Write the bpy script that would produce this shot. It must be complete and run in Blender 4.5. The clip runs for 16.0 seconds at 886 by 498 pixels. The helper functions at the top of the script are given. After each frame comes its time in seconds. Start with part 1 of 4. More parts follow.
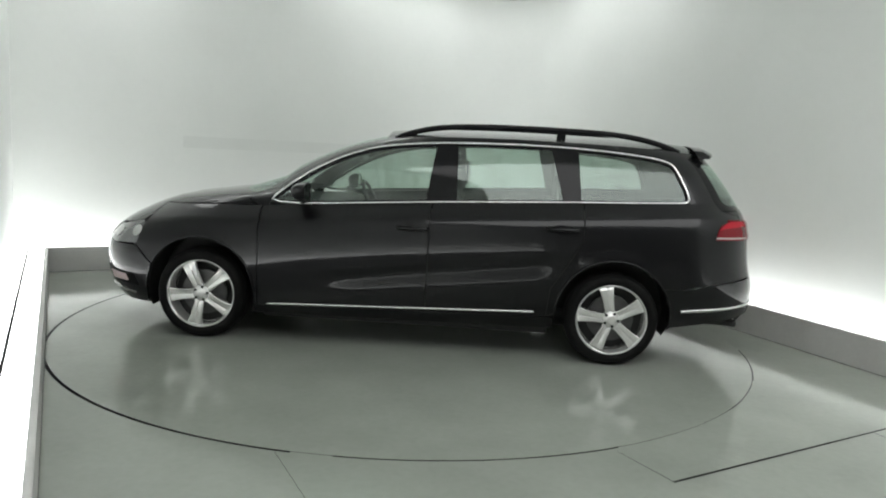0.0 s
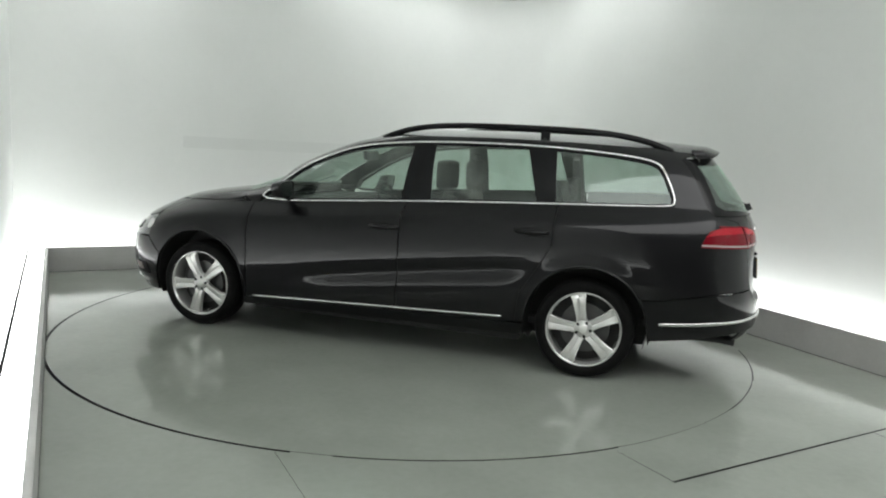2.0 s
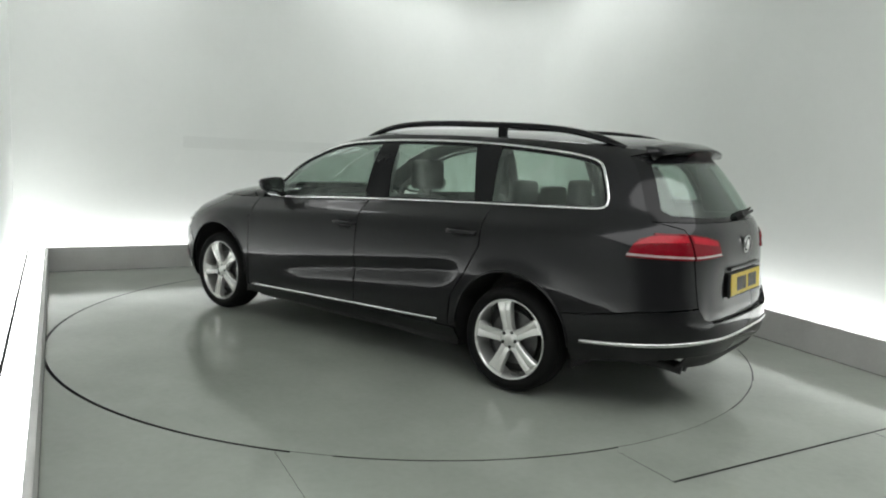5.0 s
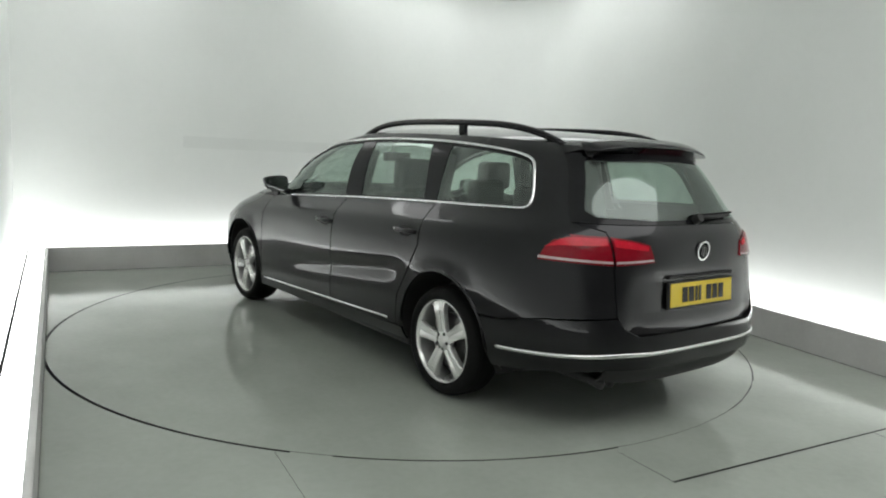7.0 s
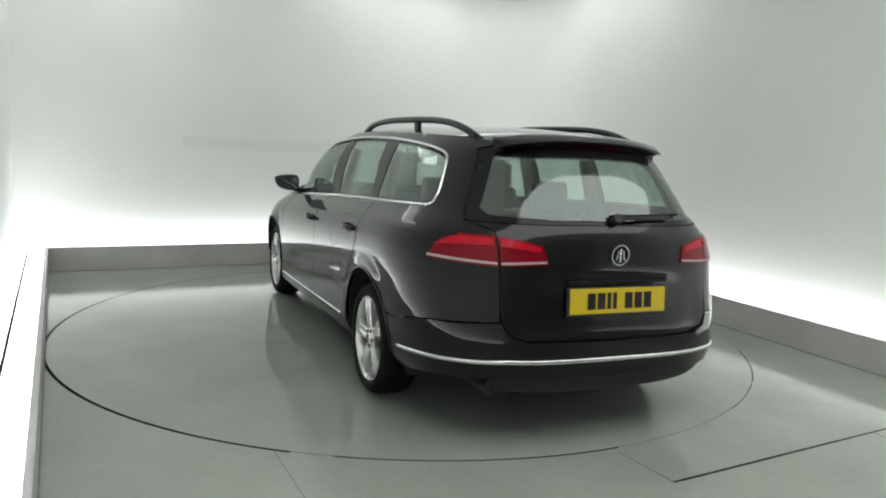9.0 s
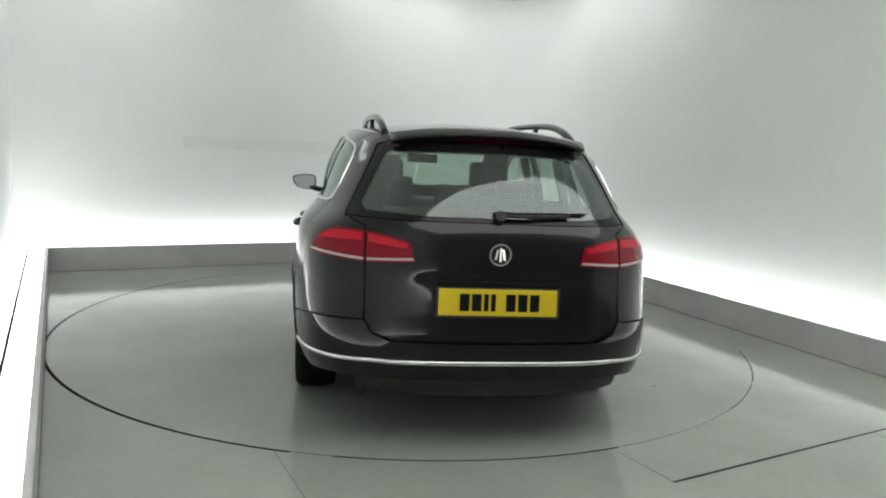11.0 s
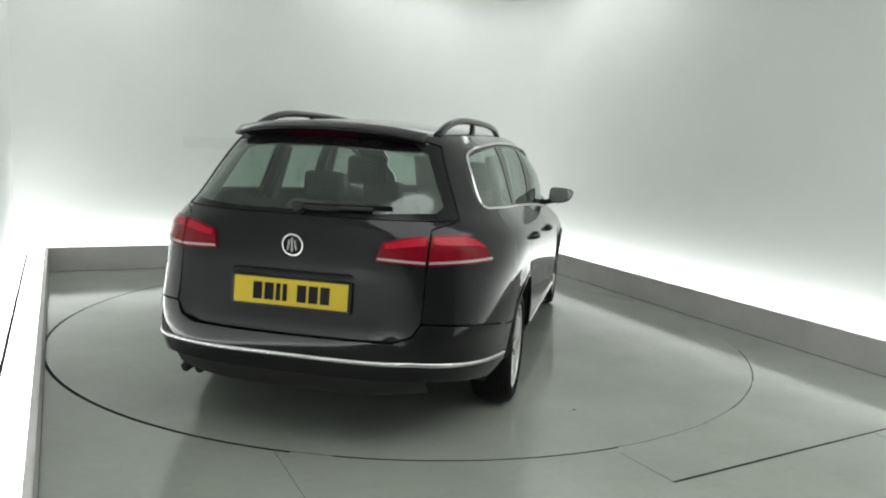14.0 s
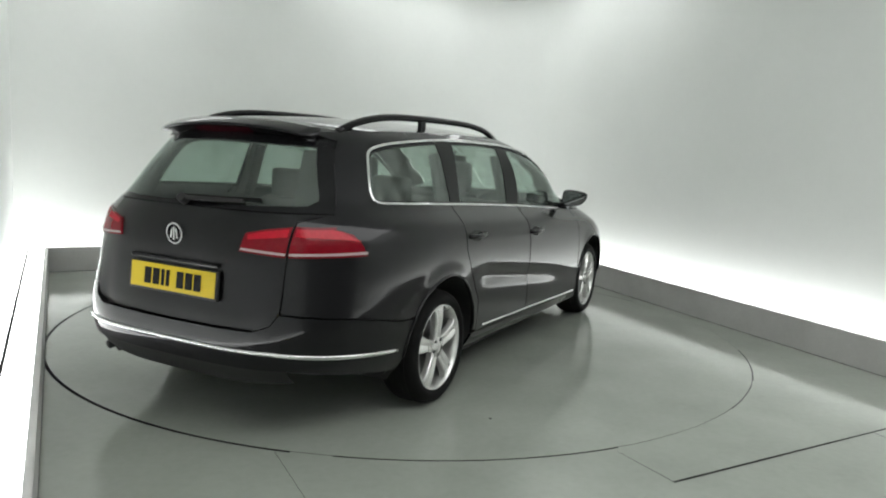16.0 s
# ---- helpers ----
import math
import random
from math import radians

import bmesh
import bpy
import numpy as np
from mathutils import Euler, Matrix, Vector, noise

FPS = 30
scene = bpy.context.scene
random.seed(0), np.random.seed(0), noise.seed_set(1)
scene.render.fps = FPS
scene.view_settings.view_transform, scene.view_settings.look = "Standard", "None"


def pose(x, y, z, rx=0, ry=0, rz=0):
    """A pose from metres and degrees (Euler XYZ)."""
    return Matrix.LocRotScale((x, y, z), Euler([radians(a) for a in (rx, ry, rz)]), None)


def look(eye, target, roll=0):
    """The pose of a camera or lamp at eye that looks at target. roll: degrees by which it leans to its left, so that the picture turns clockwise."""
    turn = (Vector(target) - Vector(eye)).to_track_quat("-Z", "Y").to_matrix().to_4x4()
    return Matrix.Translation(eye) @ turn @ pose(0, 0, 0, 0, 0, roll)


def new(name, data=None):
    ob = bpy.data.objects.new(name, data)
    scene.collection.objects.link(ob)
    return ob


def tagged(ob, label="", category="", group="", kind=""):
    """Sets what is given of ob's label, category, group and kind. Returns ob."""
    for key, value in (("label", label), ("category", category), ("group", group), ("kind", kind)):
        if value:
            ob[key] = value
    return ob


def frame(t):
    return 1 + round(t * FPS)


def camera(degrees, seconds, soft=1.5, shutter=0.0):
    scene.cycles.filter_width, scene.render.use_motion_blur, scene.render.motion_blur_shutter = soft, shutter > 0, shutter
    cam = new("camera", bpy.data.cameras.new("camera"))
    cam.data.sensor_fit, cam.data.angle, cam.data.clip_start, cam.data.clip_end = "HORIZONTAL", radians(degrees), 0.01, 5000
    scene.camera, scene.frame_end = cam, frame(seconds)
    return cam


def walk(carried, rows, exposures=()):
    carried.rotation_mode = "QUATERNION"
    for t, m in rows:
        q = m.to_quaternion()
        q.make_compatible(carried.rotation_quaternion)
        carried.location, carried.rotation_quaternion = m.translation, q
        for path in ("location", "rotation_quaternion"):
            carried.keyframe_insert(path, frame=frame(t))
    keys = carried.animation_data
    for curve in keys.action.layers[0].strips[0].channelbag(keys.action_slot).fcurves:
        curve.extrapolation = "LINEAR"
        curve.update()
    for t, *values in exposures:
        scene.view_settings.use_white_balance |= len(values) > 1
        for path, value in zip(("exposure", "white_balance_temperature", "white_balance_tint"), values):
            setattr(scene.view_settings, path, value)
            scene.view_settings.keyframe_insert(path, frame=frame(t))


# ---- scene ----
from mathutils.geometry import delaunay_2d_cdt

# ---------- camera ----------
cam = camera(62.8, 16.0, soft=2.0)
EYE = look((0.0, -5.4017, 1.3374), (0.2195, -0.4541, 0.6495), 2.98)
walk(cam, [(0, EYE), (16, EYE)])

# ---------- world and exposure ----------
world = bpy.data.worlds.new("world")
scene.world = world
world.use_nodes = True
world.node_tree.nodes["Background"].inputs[0].default_value = (0.02, 0.02, 0.02, 1)
scene.view_settings.exposure = 0.0
STRIP_GLOW = 7.5      # tubes in the trough behind the kerb
CEILING_GLOW = 4.0    # tubes along the ceiling's edge
CORNER_GLOW = 1.95    # one unseen panel added over each far corner
PANEL_GLOW = 2.95     # bright ceiling field at the entrance end


# ---------- materials ----------
def material(name, color, rough=0.5, metal=0.0, coat=0.0, vary=0.0, scale=6.0, bump=0.0, bump_scale=200.0, rough_vary=0.0, tint=None):
    m = bpy.data.materials.new(name)
    m.use_nodes = True
    nt = m.node_tree
    b = nt.nodes["Principled BSDF"]
    b.inputs["Base Color"].default_value = (*color, 1)
    b.inputs["Roughness"].default_value = rough
    b.inputs["Metallic"].default_value = metal
    b.inputs["Coat Weight"].default_value = coat
    b.inputs["Coat Roughness"].default_value = 0.03
    co = nt.nodes.new("ShaderNodeTexCoord")
    if vary or rough_vary:
        n1 = nt.nodes.new("ShaderNodeTexNoise")
        n1.inputs["Scale"].default_value, n1.inputs["Detail"].default_value = scale, 8
        nt.links.new(co.outputs["Object"], n1.inputs["Vector"])
        n2 = nt.nodes.new("ShaderNodeTexNoise")
        n2.inputs["Scale"].default_value, n2.inputs["Detail"].default_value = scale * 14, 3
        nt.links.new(co.outputs["Object"], n2.inputs["Vector"])
        add = nt.nodes.new("ShaderNodeMath")
        add.operation = "MULTIPLY_ADD"
        add.inputs[1].default_value = 0.35
        nt.links.new(n2.outputs["Fac"], add.inputs[0])
        nt.links.new(n1.outputs["Fac"], add.inputs[2])
        if vary:
            r = nt.nodes.new("ShaderNodeMapRange")
            r.inputs["From Min"].default_value, r.inputs["From Max"].default_value = 0.35, 1.0
            nt.links.new(add.outputs[0], r.inputs["Value"])
            mix = nt.nodes.new("ShaderNodeMix")
            mix.data_type = "RGBA"
            lo = tint or color
            mix.inputs["A"].default_value = (*[c * (1 - vary) for c in lo], 1)
            mix.inputs["B"].default_value = (*[min(1, c * (1 + vary)) for c in color], 1)
            nt.links.new(r.outputs[0], mix.inputs["Factor"])
            nt.links.new(mix.outputs["Result"], b.inputs["Base Color"])
        if rough_vary:
            r = nt.nodes.new("ShaderNodeMapRange")
            r.inputs["From Min"].default_value, r.inputs["From Max"].default_value = 0.35, 1.0
            r.inputs["To Min"].default_value, r.inputs["To Max"].default_value = rough - rough_vary, rough + rough_vary
            nt.links.new(add.outputs[0], r.inputs["Value"])
            nt.links.new(r.outputs[0], b.inputs["Roughness"])
    if bump:
        n3 = nt.nodes.new("ShaderNodeTexNoise")
        n3.inputs["Scale"].default_value, n3.inputs["Detail"].default_value = bump_scale, 4
        nt.links.new(co.outputs["Object"], n3.inputs["Vector"])
        bp = nt.nodes.new("ShaderNodeBump")
        bp.inputs["Strength"].default_value, bp.inputs["Distance"].default_value = bump, 0.002
        nt.links.new(n3.outputs["Fac"], bp.inputs["Height"])
        nt.links.new(bp.outputs[0], b.inputs["Normal"])
    return m


def glowing(name, color, strength):
    m = bpy.data.materials.new(name)
    m.use_nodes = True
    nt = m.node_tree
    nt.nodes.remove(nt.nodes["Principled BSDF"])
    e = nt.nodes.new("ShaderNodeEmission")
    e.inputs[0].default_value, e.inputs[1].default_value = (*color, 1), strength
    nt.links.new(e.outputs[0], nt.nodes["Material Output"].inputs[0])
    return m


def car_glass(name, tint, mist_sheen=0.0, clear_zone=None):
    m = bpy.data.materials.new(name)
    m.use_nodes = True
    nt = m.node_tree
    nt.nodes.remove(nt.nodes["Principled BSDF"])
    tr, gl, fr, mix = (nt.nodes.new(n) for n in ("ShaderNodeBsdfTransparent", "ShaderNodeBsdfGlossy", "ShaderNodeLayerWeight", "ShaderNodeMixShader"))
    power, scale = (nt.nodes.new("ShaderNodeMath") for _ in range(2))
    power.operation, scale.operation = "POWER", "MULTIPLY_ADD"
    power.inputs[1].default_value = 4.0
    scale.inputs[1].default_value, scale.inputs[2].default_value = 0.88, 0.10
    tr.inputs[0].default_value = (*tint, 1)
    gl.inputs["Roughness"].default_value = 0.015
    gl.inputs["Color"].default_value = (0.86, 0.95, 0.90, 1)
    fr.inputs[0].default_value = 0.5
    nt.links.new(fr.outputs["Facing"], power.inputs[0])
    nt.links.new(power.outputs[0], scale.inputs[0])
    nt.links.new(scale.outputs[0], mix.inputs[0])
    nt.links.new(tr.outputs[0], mix.inputs[1])
    nt.links.new(gl.outputs[0], mix.inputs[2])
    last = mix
    if mist_sheen:
        # dried drops and mist in upright streaks plus painted-in reflections; clear inside the rear circle
        df, top, co, mp, ns, rg = (nt.nodes.new(n) for n in ("ShaderNodeBsdfDiffuse", "ShaderNodeMixShader", "ShaderNodeTexCoord", "ShaderNodeMapping", "ShaderNodeTexNoise", "ShaderNodeMapRange"))
        df.inputs[0].default_value = (0.66, 0.74, 0.69, 1)
        mp.inputs["Scale"].default_value = (9, 9, 3.5)
        ns.inputs["Scale"].default_value, ns.inputs["Detail"].default_value, ns.inputs["Roughness"].default_value = 1.0, 7, 0.65
        rg.interpolation_type = "SMOOTHSTEP"
        rg.inputs["From Min"].default_value, rg.inputs["From Max"].default_value = 0.44, 0.72
        rg.inputs["To Max"].default_value = mist_sheen
        nt.links.new(co.outputs["Object"], mp.inputs[0])
        nt.links.new(mp.outputs[0], ns.inputs["Vector"])
        nt.links.new(ns.outputs["Fac"], rg.inputs["Value"])
        fac = rg.outputs[0]
        if clear_zone:
            rg.inputs["From Min"].default_value, rg.inputs["From Max"].default_value = 0.15, 0.6
            ds, edge, mul = nt.nodes.new("ShaderNodeVectorMath"), nt.nodes.new("ShaderNodeMapRange"), nt.nodes.new("ShaderNodeMath")
            ds.operation, mul.operation, edge.interpolation_type = "DISTANCE", "MULTIPLY", "SMOOTHSTEP"
            ds.inputs[1].default_value = clear_zone[:3]
            edge.inputs["From Min"].default_value, edge.inputs["From Max"].default_value = clear_zone[3] - 0.03, clear_zone[3] + 0.03
            nt.links.new(co.outputs["Object"], ds.inputs[0])
            nt.links.new(ds.outputs["Value"], edge.inputs["Value"])
            nt.links.new(edge.outputs[0], mul.inputs[0])
            nt.links.new(fac, mul.inputs[1])
            fac = mul.outputs[0]
        nt.links.new(fac, top.inputs[0])
        nt.links.new(mix.outputs[0], top.inputs[1])
        nt.links.new(df.outputs[0], top.inputs[2])
        last = top
    nt.links.new(last.outputs[0], nt.nodes["Material Output"].inputs[0])
    return m


WALL = material("white wall paint", (0.78, 0.80, 0.78), 0.55, vary=0.03, scale=1.3, bump=0.1, bump_scale=90)
UNSEEN_END = material("unseen dark end wall", (0.20, 0.205, 0.20), 0.5, vary=0.05, scale=1.5)
CEIL = material("white ceiling paint", (0.78, 0.80, 0.78), 0.7, vary=0.03, scale=1.5)
FLOOR = material("glossy grey floor paint", (0.298, 0.320, 0.288), 0.115, vary=0.12, scale=1.9, rough_vary=0.045, bump=0.03, bump_scale=60)
KERB = material("grey kerb paint", (0.50, 0.495, 0.485), 0.4, vary=0.12, scale=3.5, bump=0.06)
LEDGE = material("white ledge paint", (0.8, 0.81, 0.8), 0.4, vary=0.03, scale=3)
STRIPE = material("pale grey strip", (0.735, 0.755, 0.735), 0.55, vary=0.03, scale=2)
STEEL_EDGE = material("dark steel edge", (0.03, 0.03, 0.03), 0.5, metal=0.6, vary=0.2, scale=8)
SEALANT = material("grimy grey sealant", (0.10, 0.10, 0.095), 0.7, vary=0.5, scale=7)
PIT = material("dark pit", (0.012, 0.012, 0.012), 0.9)
STRIP = glowing("tube light", (0.985, 1.0, 0.99), STRIP_GLOW)
CEILING_STRIP = glowing("ceiling tube light", (0.975, 1.0, 0.985), CEILING_GLOW)
ADDED_PANEL = glowing("added corner light", (0.985, 1.0, 0.985), CORNER_GLOW)
PANEL = glowing("ceiling panel light", (0.985, 1.0, 0.985), PANEL_GLOW)


# ---------- mesh helpers ----------
def mesh_object(name, verts, faces, mat, parent=None, smooth=True, label=""):
    me = bpy.data.meshes.new(name)
    me.from_pydata([tuple(v) for v in verts], [], [tuple(f) for f in faces])
    if smooth:
        me.polygons.foreach_set("use_smooth", [True] * len(me.polygons))
    me.materials.append(mat)
    me.update()
    ob = new(name, me)
    if parent:
        ob.parent = parent
    if label:
        tagged(ob, label)
    return ob


def part(name, bm, mat, parent=None, label="", smooth=False):
    me = bpy.data.meshes.new(name)
    bmesh.ops.recalc_face_normals(bm, faces=bm.faces)
    for f in bm.faces:
        f.smooth = smooth
    bm.to_mesh(me)
    bm.free()
    me.materials.append(mat)
    ob = new(name, me)
    if parent:
        ob.parent = parent
    if label:
        tagged(ob, label)
    return ob


def block(lo, hi, bevel=0.0, seg=2, m=None):
    """A bevelled box between two corners."""
    bm = bmesh.new()
    bmesh.ops.create_cube(bm, size=1)
    lo, hi = Vector(lo), Vector(hi)
    for v in bm.verts:
        v.co = Vector([lo[i] + (v.co[i] + 0.5) * (hi[i] - lo[i]) for i in range(3)])
    if bevel:
        bmesh.ops.bevel(bm, geom=bm.edges[:], offset=bevel, segments=seg, affect="EDGES", profile=0.6)
    if m:
        bmesh.ops.transform(bm, matrix=m, verts=bm.verts)
    return bm


def prism(poly, z0, z1, bevel=0.0):
    """An upright prism over a plan polygon."""
    bm = bmesh.new()
    f = bm.faces.new([bm.verts.new((x, y, z0)) for x, y in poly])
    ext = bmesh.ops.extrude_face_region(bm, geom=[f])
    for v in ext["geom"]:
        if isinstance(v, bmesh.types.BMVert):
            v.co.z = z1
    if bevel:
        bmesh.ops.bevel(bm, geom=bm.edges[:], offset=bevel, segments=2, affect="EDGES")
    return bm


def tube(path, radius, sides=8, closed=False, flat=1.0, up=None):
    """A round or flattened bar along a path of points."""
    path = [Vector(q) for q in path]
    bm, rings, n = bmesh.new(), [], len(path)
    for i, q in enumerate(path):
        a = path[(i - 1) % n] if closed or i else q
        b = path[(i + 1) % n] if closed or i < n - 1 else q
        d = (b - a).normalized()
        ref = Vector(up) if up else (Vector((0, 0, 1)) if abs(d.z) < 0.9 else Vector((0, 1, 0)))
        s = d.cross(ref).normalized()
        t = s.cross(d)
        rings.append([bm.verts.new(q + radius * (math.cos(k * math.tau / sides) * s * flat + math.sin(k * math.tau / sides) * t)) for k in range(sides)])
    for i in range(n if closed else n - 1):
        r0, r1 = rings[i], rings[(i + 1) % n]
        for k in range(sides):
            bm.faces.new((r0[k], r0[(k + 1) % sides], r1[(k + 1) % sides], r1[k]))
    if not closed:
        bm.faces.new(rings[0])
        bm.faces.new(rings[-1])
    return bm


def lathe(profile, sides=48, closed=False):
    """A solid of revolution about the y axis; profile rows are (y, radius)."""
    bm = bmesh.new()
    rings = [[bm.verts.new((r * math.cos(k * math.tau / sides), y, r * math.sin(k * math.tau / sides))) for k in range(sides)] for y, r in profile]
    pairs = list(zip(rings, rings[1:])) + ([(rings[-1], rings[0])] if closed else [])
    for a, b in pairs:
        for k in range(sides):
            bm.faces.new((a[k], a[(k + 1) % sides], b[(k + 1) % sides], b[k]))
    return bm


def inside(poly, pts):
    poly, pts = np.asarray(poly, float), np.asarray(pts, float)
    res = np.zeros(len(pts), bool)
    x, y = pts[:, 0], pts[:, 1]
    for (x0, y0), (x1, y1) in zip(poly, np.roll(poly, -1, 0)):
        if y0 != y1:
            res ^= ((y0 > y) != (y1 > y)) & (x < (x1 - x0) * (y - y0) / (y1 - y0) + x0)
    return res


def resample(poly, step, closed=True):
    out, n = [], len(poly)
    for i in range(n if closed else n - 1):
        a, b = np.array(poly[i], float), np.array(poly[(i + 1) % n], float)
        k = max(1, int(math.ceil(np.linalg.norm(b - a) / step)))
        out += [tuple(a + (b - a) * j / k) for j in range(k)]
    if not closed:
        out.append(tuple(poly[-1]))
    return out


def fill(outer, holes=(), step=0.04, edge_step=None):
    """Triangles over a polygon with holes: points in the plane and index triples."""
    loops = [resample(l, edge_step or step * 0.7) for l in (outer, *holes)]
    pts, edges = [], []
    for l in loops:
        k = len(pts)
        edges += [(k + i, k + (i + 1) % len(l)) for i in range(len(l))]
        pts += l
    border = np.array(pts)
    lo, hi = border.min(0), border.max(0)
    gx, gy = np.meshgrid(np.arange(lo[0], hi[0], step), np.arange(lo[1], hi[1], step))
    gx[1::2] += step / 2
    g = np.stack([gx.ravel(), gy.ravel()], 1)
    ok = inside(outer, g)
    for h in holes:
        ok &= ~inside(h, g)
    g = g[ok]
    if len(g):
        near = np.array([((border - q) ** 2).sum(1).min() for q in g])
        g = g[near > (0.45 * step) ** 2]
    v, _, tris, *_ = delaunay_2d_cdt([Vector(q) for q in pts] + [Vector(q) for q in g], edges, [], 0, 1e-6)
    v = np.array([tuple(q) for q in v])
    c = np.array([v[list(f)].mean(0) for f in tris])
    ok = inside(outer, c)
    for h in holes:
        ok &= ~inside(h, c)
    return v, [f for f, k in zip(tris, ok) if k]


# ---------- room ----------
KBL, KBR = Vector((-3.370, 1.416)), Vector((1.13, 3.90))        # the kerb's inner corners at the back
KFL, KFR = KBL + 9.6 * Vector((0.433, -0.901)), KBR + 9.9 * Vector((0.386, -0.922))
KERB_H, GAP, ROOM_H, RING = 0.23, 0.28, 3.2, 2.429


def offset_quad(d):
    """The kerb's inner quadrilateral, moved outwards by d."""
    q = [KBL, KBR, KFR, KFL]
    lines = []
    for a, b in zip(q, q[1:] + q[:1]):
        t = (b - a).normalized()
        nrm = Vector((-t.y, t.x))
        lines.append((a + nrm * d, t))
    out = []
    for (a, t), (b, s) in zip(lines[-1:] + lines[:-1], lines):
        k = ((b - a).x * s.y - (b - a).y * s.x) / (t.x * s.y - t.y * s.x)
        out.append(a + t * k)
    return out


def circle(r, n=160):
    return [(r * math.cos(k * math.tau / n), r * math.sin(k * math.tau / n)) for k in range(n)]


def slot(a, b, w):
    a, b = Vector(a), Vector(b)
    t = (b - a).normalized()
    s = Vector((-t.y, t.x)) * w / 2
    return [tuple(a + s), tuple(b + s), tuple(b - s), tuple(a - s)]


def build_room():
    inner, wide, wall_in, wall_out = offset_quad(0), offset_quad(0.03), offset_quad(GAP), offset_quad(GAP + 0.15)
    # floor with the turntable's opening and the joints of the cover plates
    joints = [slot((-0.549, -2.390), (0.55, -4.72), 0.0022), None]
    joints[1] = [(0.9765, -2.2345), (1.1465, -2.5515), (3.262, -1.470), (3.254, -1.487), (1.1455, -2.5670), (1.1435, -2.5560), (0.9745, -2.2360)]
    joints.append(slot((2.4215, -1.912), (2.82, -2.78), 0.006))
    edge = [tuple(v) for v in inner]
    v, f = fill(edge, [[(x - 0.005, y - 0.003) for x, y in circle(RING + 0.010)]] + joints, step=0.5, edge_step=0.12)
    ob = mesh_object("floor", [(x, y, 0) for x, y in v], f, FLOOR, smooth=False)
    tagged(ob, "glossy grey-green painted concrete floor with thin plate joints", "floor", kind="structure")
    # old sealant closes the ring joint along two stretches
    for a0, a1, gap in ((-101.5, -97.0, -0.0026), (-97.0, -65.5, 0.0055), (-65.5, -42.0, -0.0026), (-42.0, -27.0, 0.001), (-8.0, 30.0, 0.001)):
        row = [math.radians(a0 + (a1 - a0) * k / 24) for k in range(25)]
        arc = [((RING + gap) * math.cos(q), (RING + gap) * math.sin(q)) for q in row] + [((RING + 0.03) * math.cos(q), (RING + 0.03) * math.sin(q)) for q in reversed(row)]
        tagged(part("joint_filler", prism(arc, -0.012, -0.0012), FLOOR), "grey painted filler in the ring joint of the floor", "filler", kind="structure")
    under = prism([tuple(v) for v in wall_out], -0.12, -0.03)
    tagged(part("sub_floor", under, PIT), "dark pit floor below the joints", "floor", kind="structure")
    # kerb, ledge and tubes on the four sides
    names = ("back", "right", "front", "left")
    for i, nm in enumerate(names):
        j = (i + 1) % 4
        k = part("kerb_" + nm, prism([inner[i], inner[j], wide[j], wide[i]], -0.02, KERB_H, 0.004), KERB)
        tagged(k, "low grey painted kerb round the turntable floor", "kerb", kind="structure")
        a, b, c, d = wide[i], wide[j], wall_in[j], wall_in[i]
        bead = offset_quad(-0.003)
        sb = part("sealant_bead_" + nm, prism([bead[i], bead[j], inner[j], inner[i]], 0.0005, 0.003), SEALANT)
        tagged(sb, "thin dark sealant line along the kerb foot", "sealant", kind="structure")
        led = part("ledge_" + nm, prism([a, b, c, d], 0.05, 0.10), LEDGE)
        tagged(led, "white ledge behind the kerb", "ledge", kind="structure")
        o, w = wall_out, wall_in
        # the unseen front wall is dark only to darken the car's reflections
        wl = part("wall_" + nm, prism([w[i], w[j], o[j], o[i]], -0.12, ROOM_H), UNSEEN_END if nm == "front" else WALL)
        tagged(wl, "plain unseen end wall, dark for reflections in the car" if nm == "front" else "smooth white painted wall lit from below", "wall", kind="structure")
        if nm == "front":
            continue                # the entrance end has no light strip
        t = (b - a).normalized()
        light = new("trough_light", None)
        tagged(light, "long white light strip behind the kerb, switched on", "light", group="trough lights")
        # the strip is split lengthwise by a dark joint on the left
        # the left inner band glows to stand for the brightly lit kerb top
        bands = ((0.01, 0.505), (0.575, 0.99)) if nm == "left" else ((0.2, 0.99),)
        for s0, s1 in bands:
            e = [a + (d - a) * s0 + t * 0.05, b + (c - b) * s0 - t * 0.05, b + (c - b) * s1 - t * 0.05, a + (d - a) * s1 + t * 0.05]
            part("diffuser", prism(e, 0.10, 0.205 if nm == "left" else 0.165), STRIP, light)
        if nm == "left":
            e = [a + (d - a) * s + t * 0.3 if k in (0, 3) else b + (c - b) * s for k, s in ((0, 0.507), (1, 0.507), (2, 0.573), (3, 0.573))]
            part("joint", prism(e, 0.10, 0.209), PIT, light, "thin dark joint")
    # rounded corner between the back and the right wall
    w = wall_in
    ta, tb = (w[0] - w[1]).normalized(), (w[2] - w[1]).normalized()
    rad = 0.8
    p_a, p_b = w[1] + ta * rad, w[1] + tb * rad
    mid = p_a + (p_b - w[1])
    arc = []
    for k in range(33):
        ang = k / 32 * math.pi / 2
        arc.append(mid - (mid - p_a) * math.cos(ang) - (mid - p_b) * math.sin(ang))
    zs = (0.0, 1.0, 2.0, ROOM_H - 0.002)
    verts = [(v.x, v.y, z) for z in zs for v in arc]
    n = len(arc)
    cove = mesh_object("wall_cove", verts, [(r * n + k, r * n + k + 1, (r + 1) * n + k + 1, (r + 1) * n + k) for r in range(3) for k in range(n - 1)], WALL)
    tagged(cove, "rounded white corner between two walls", "wall", kind="structure")
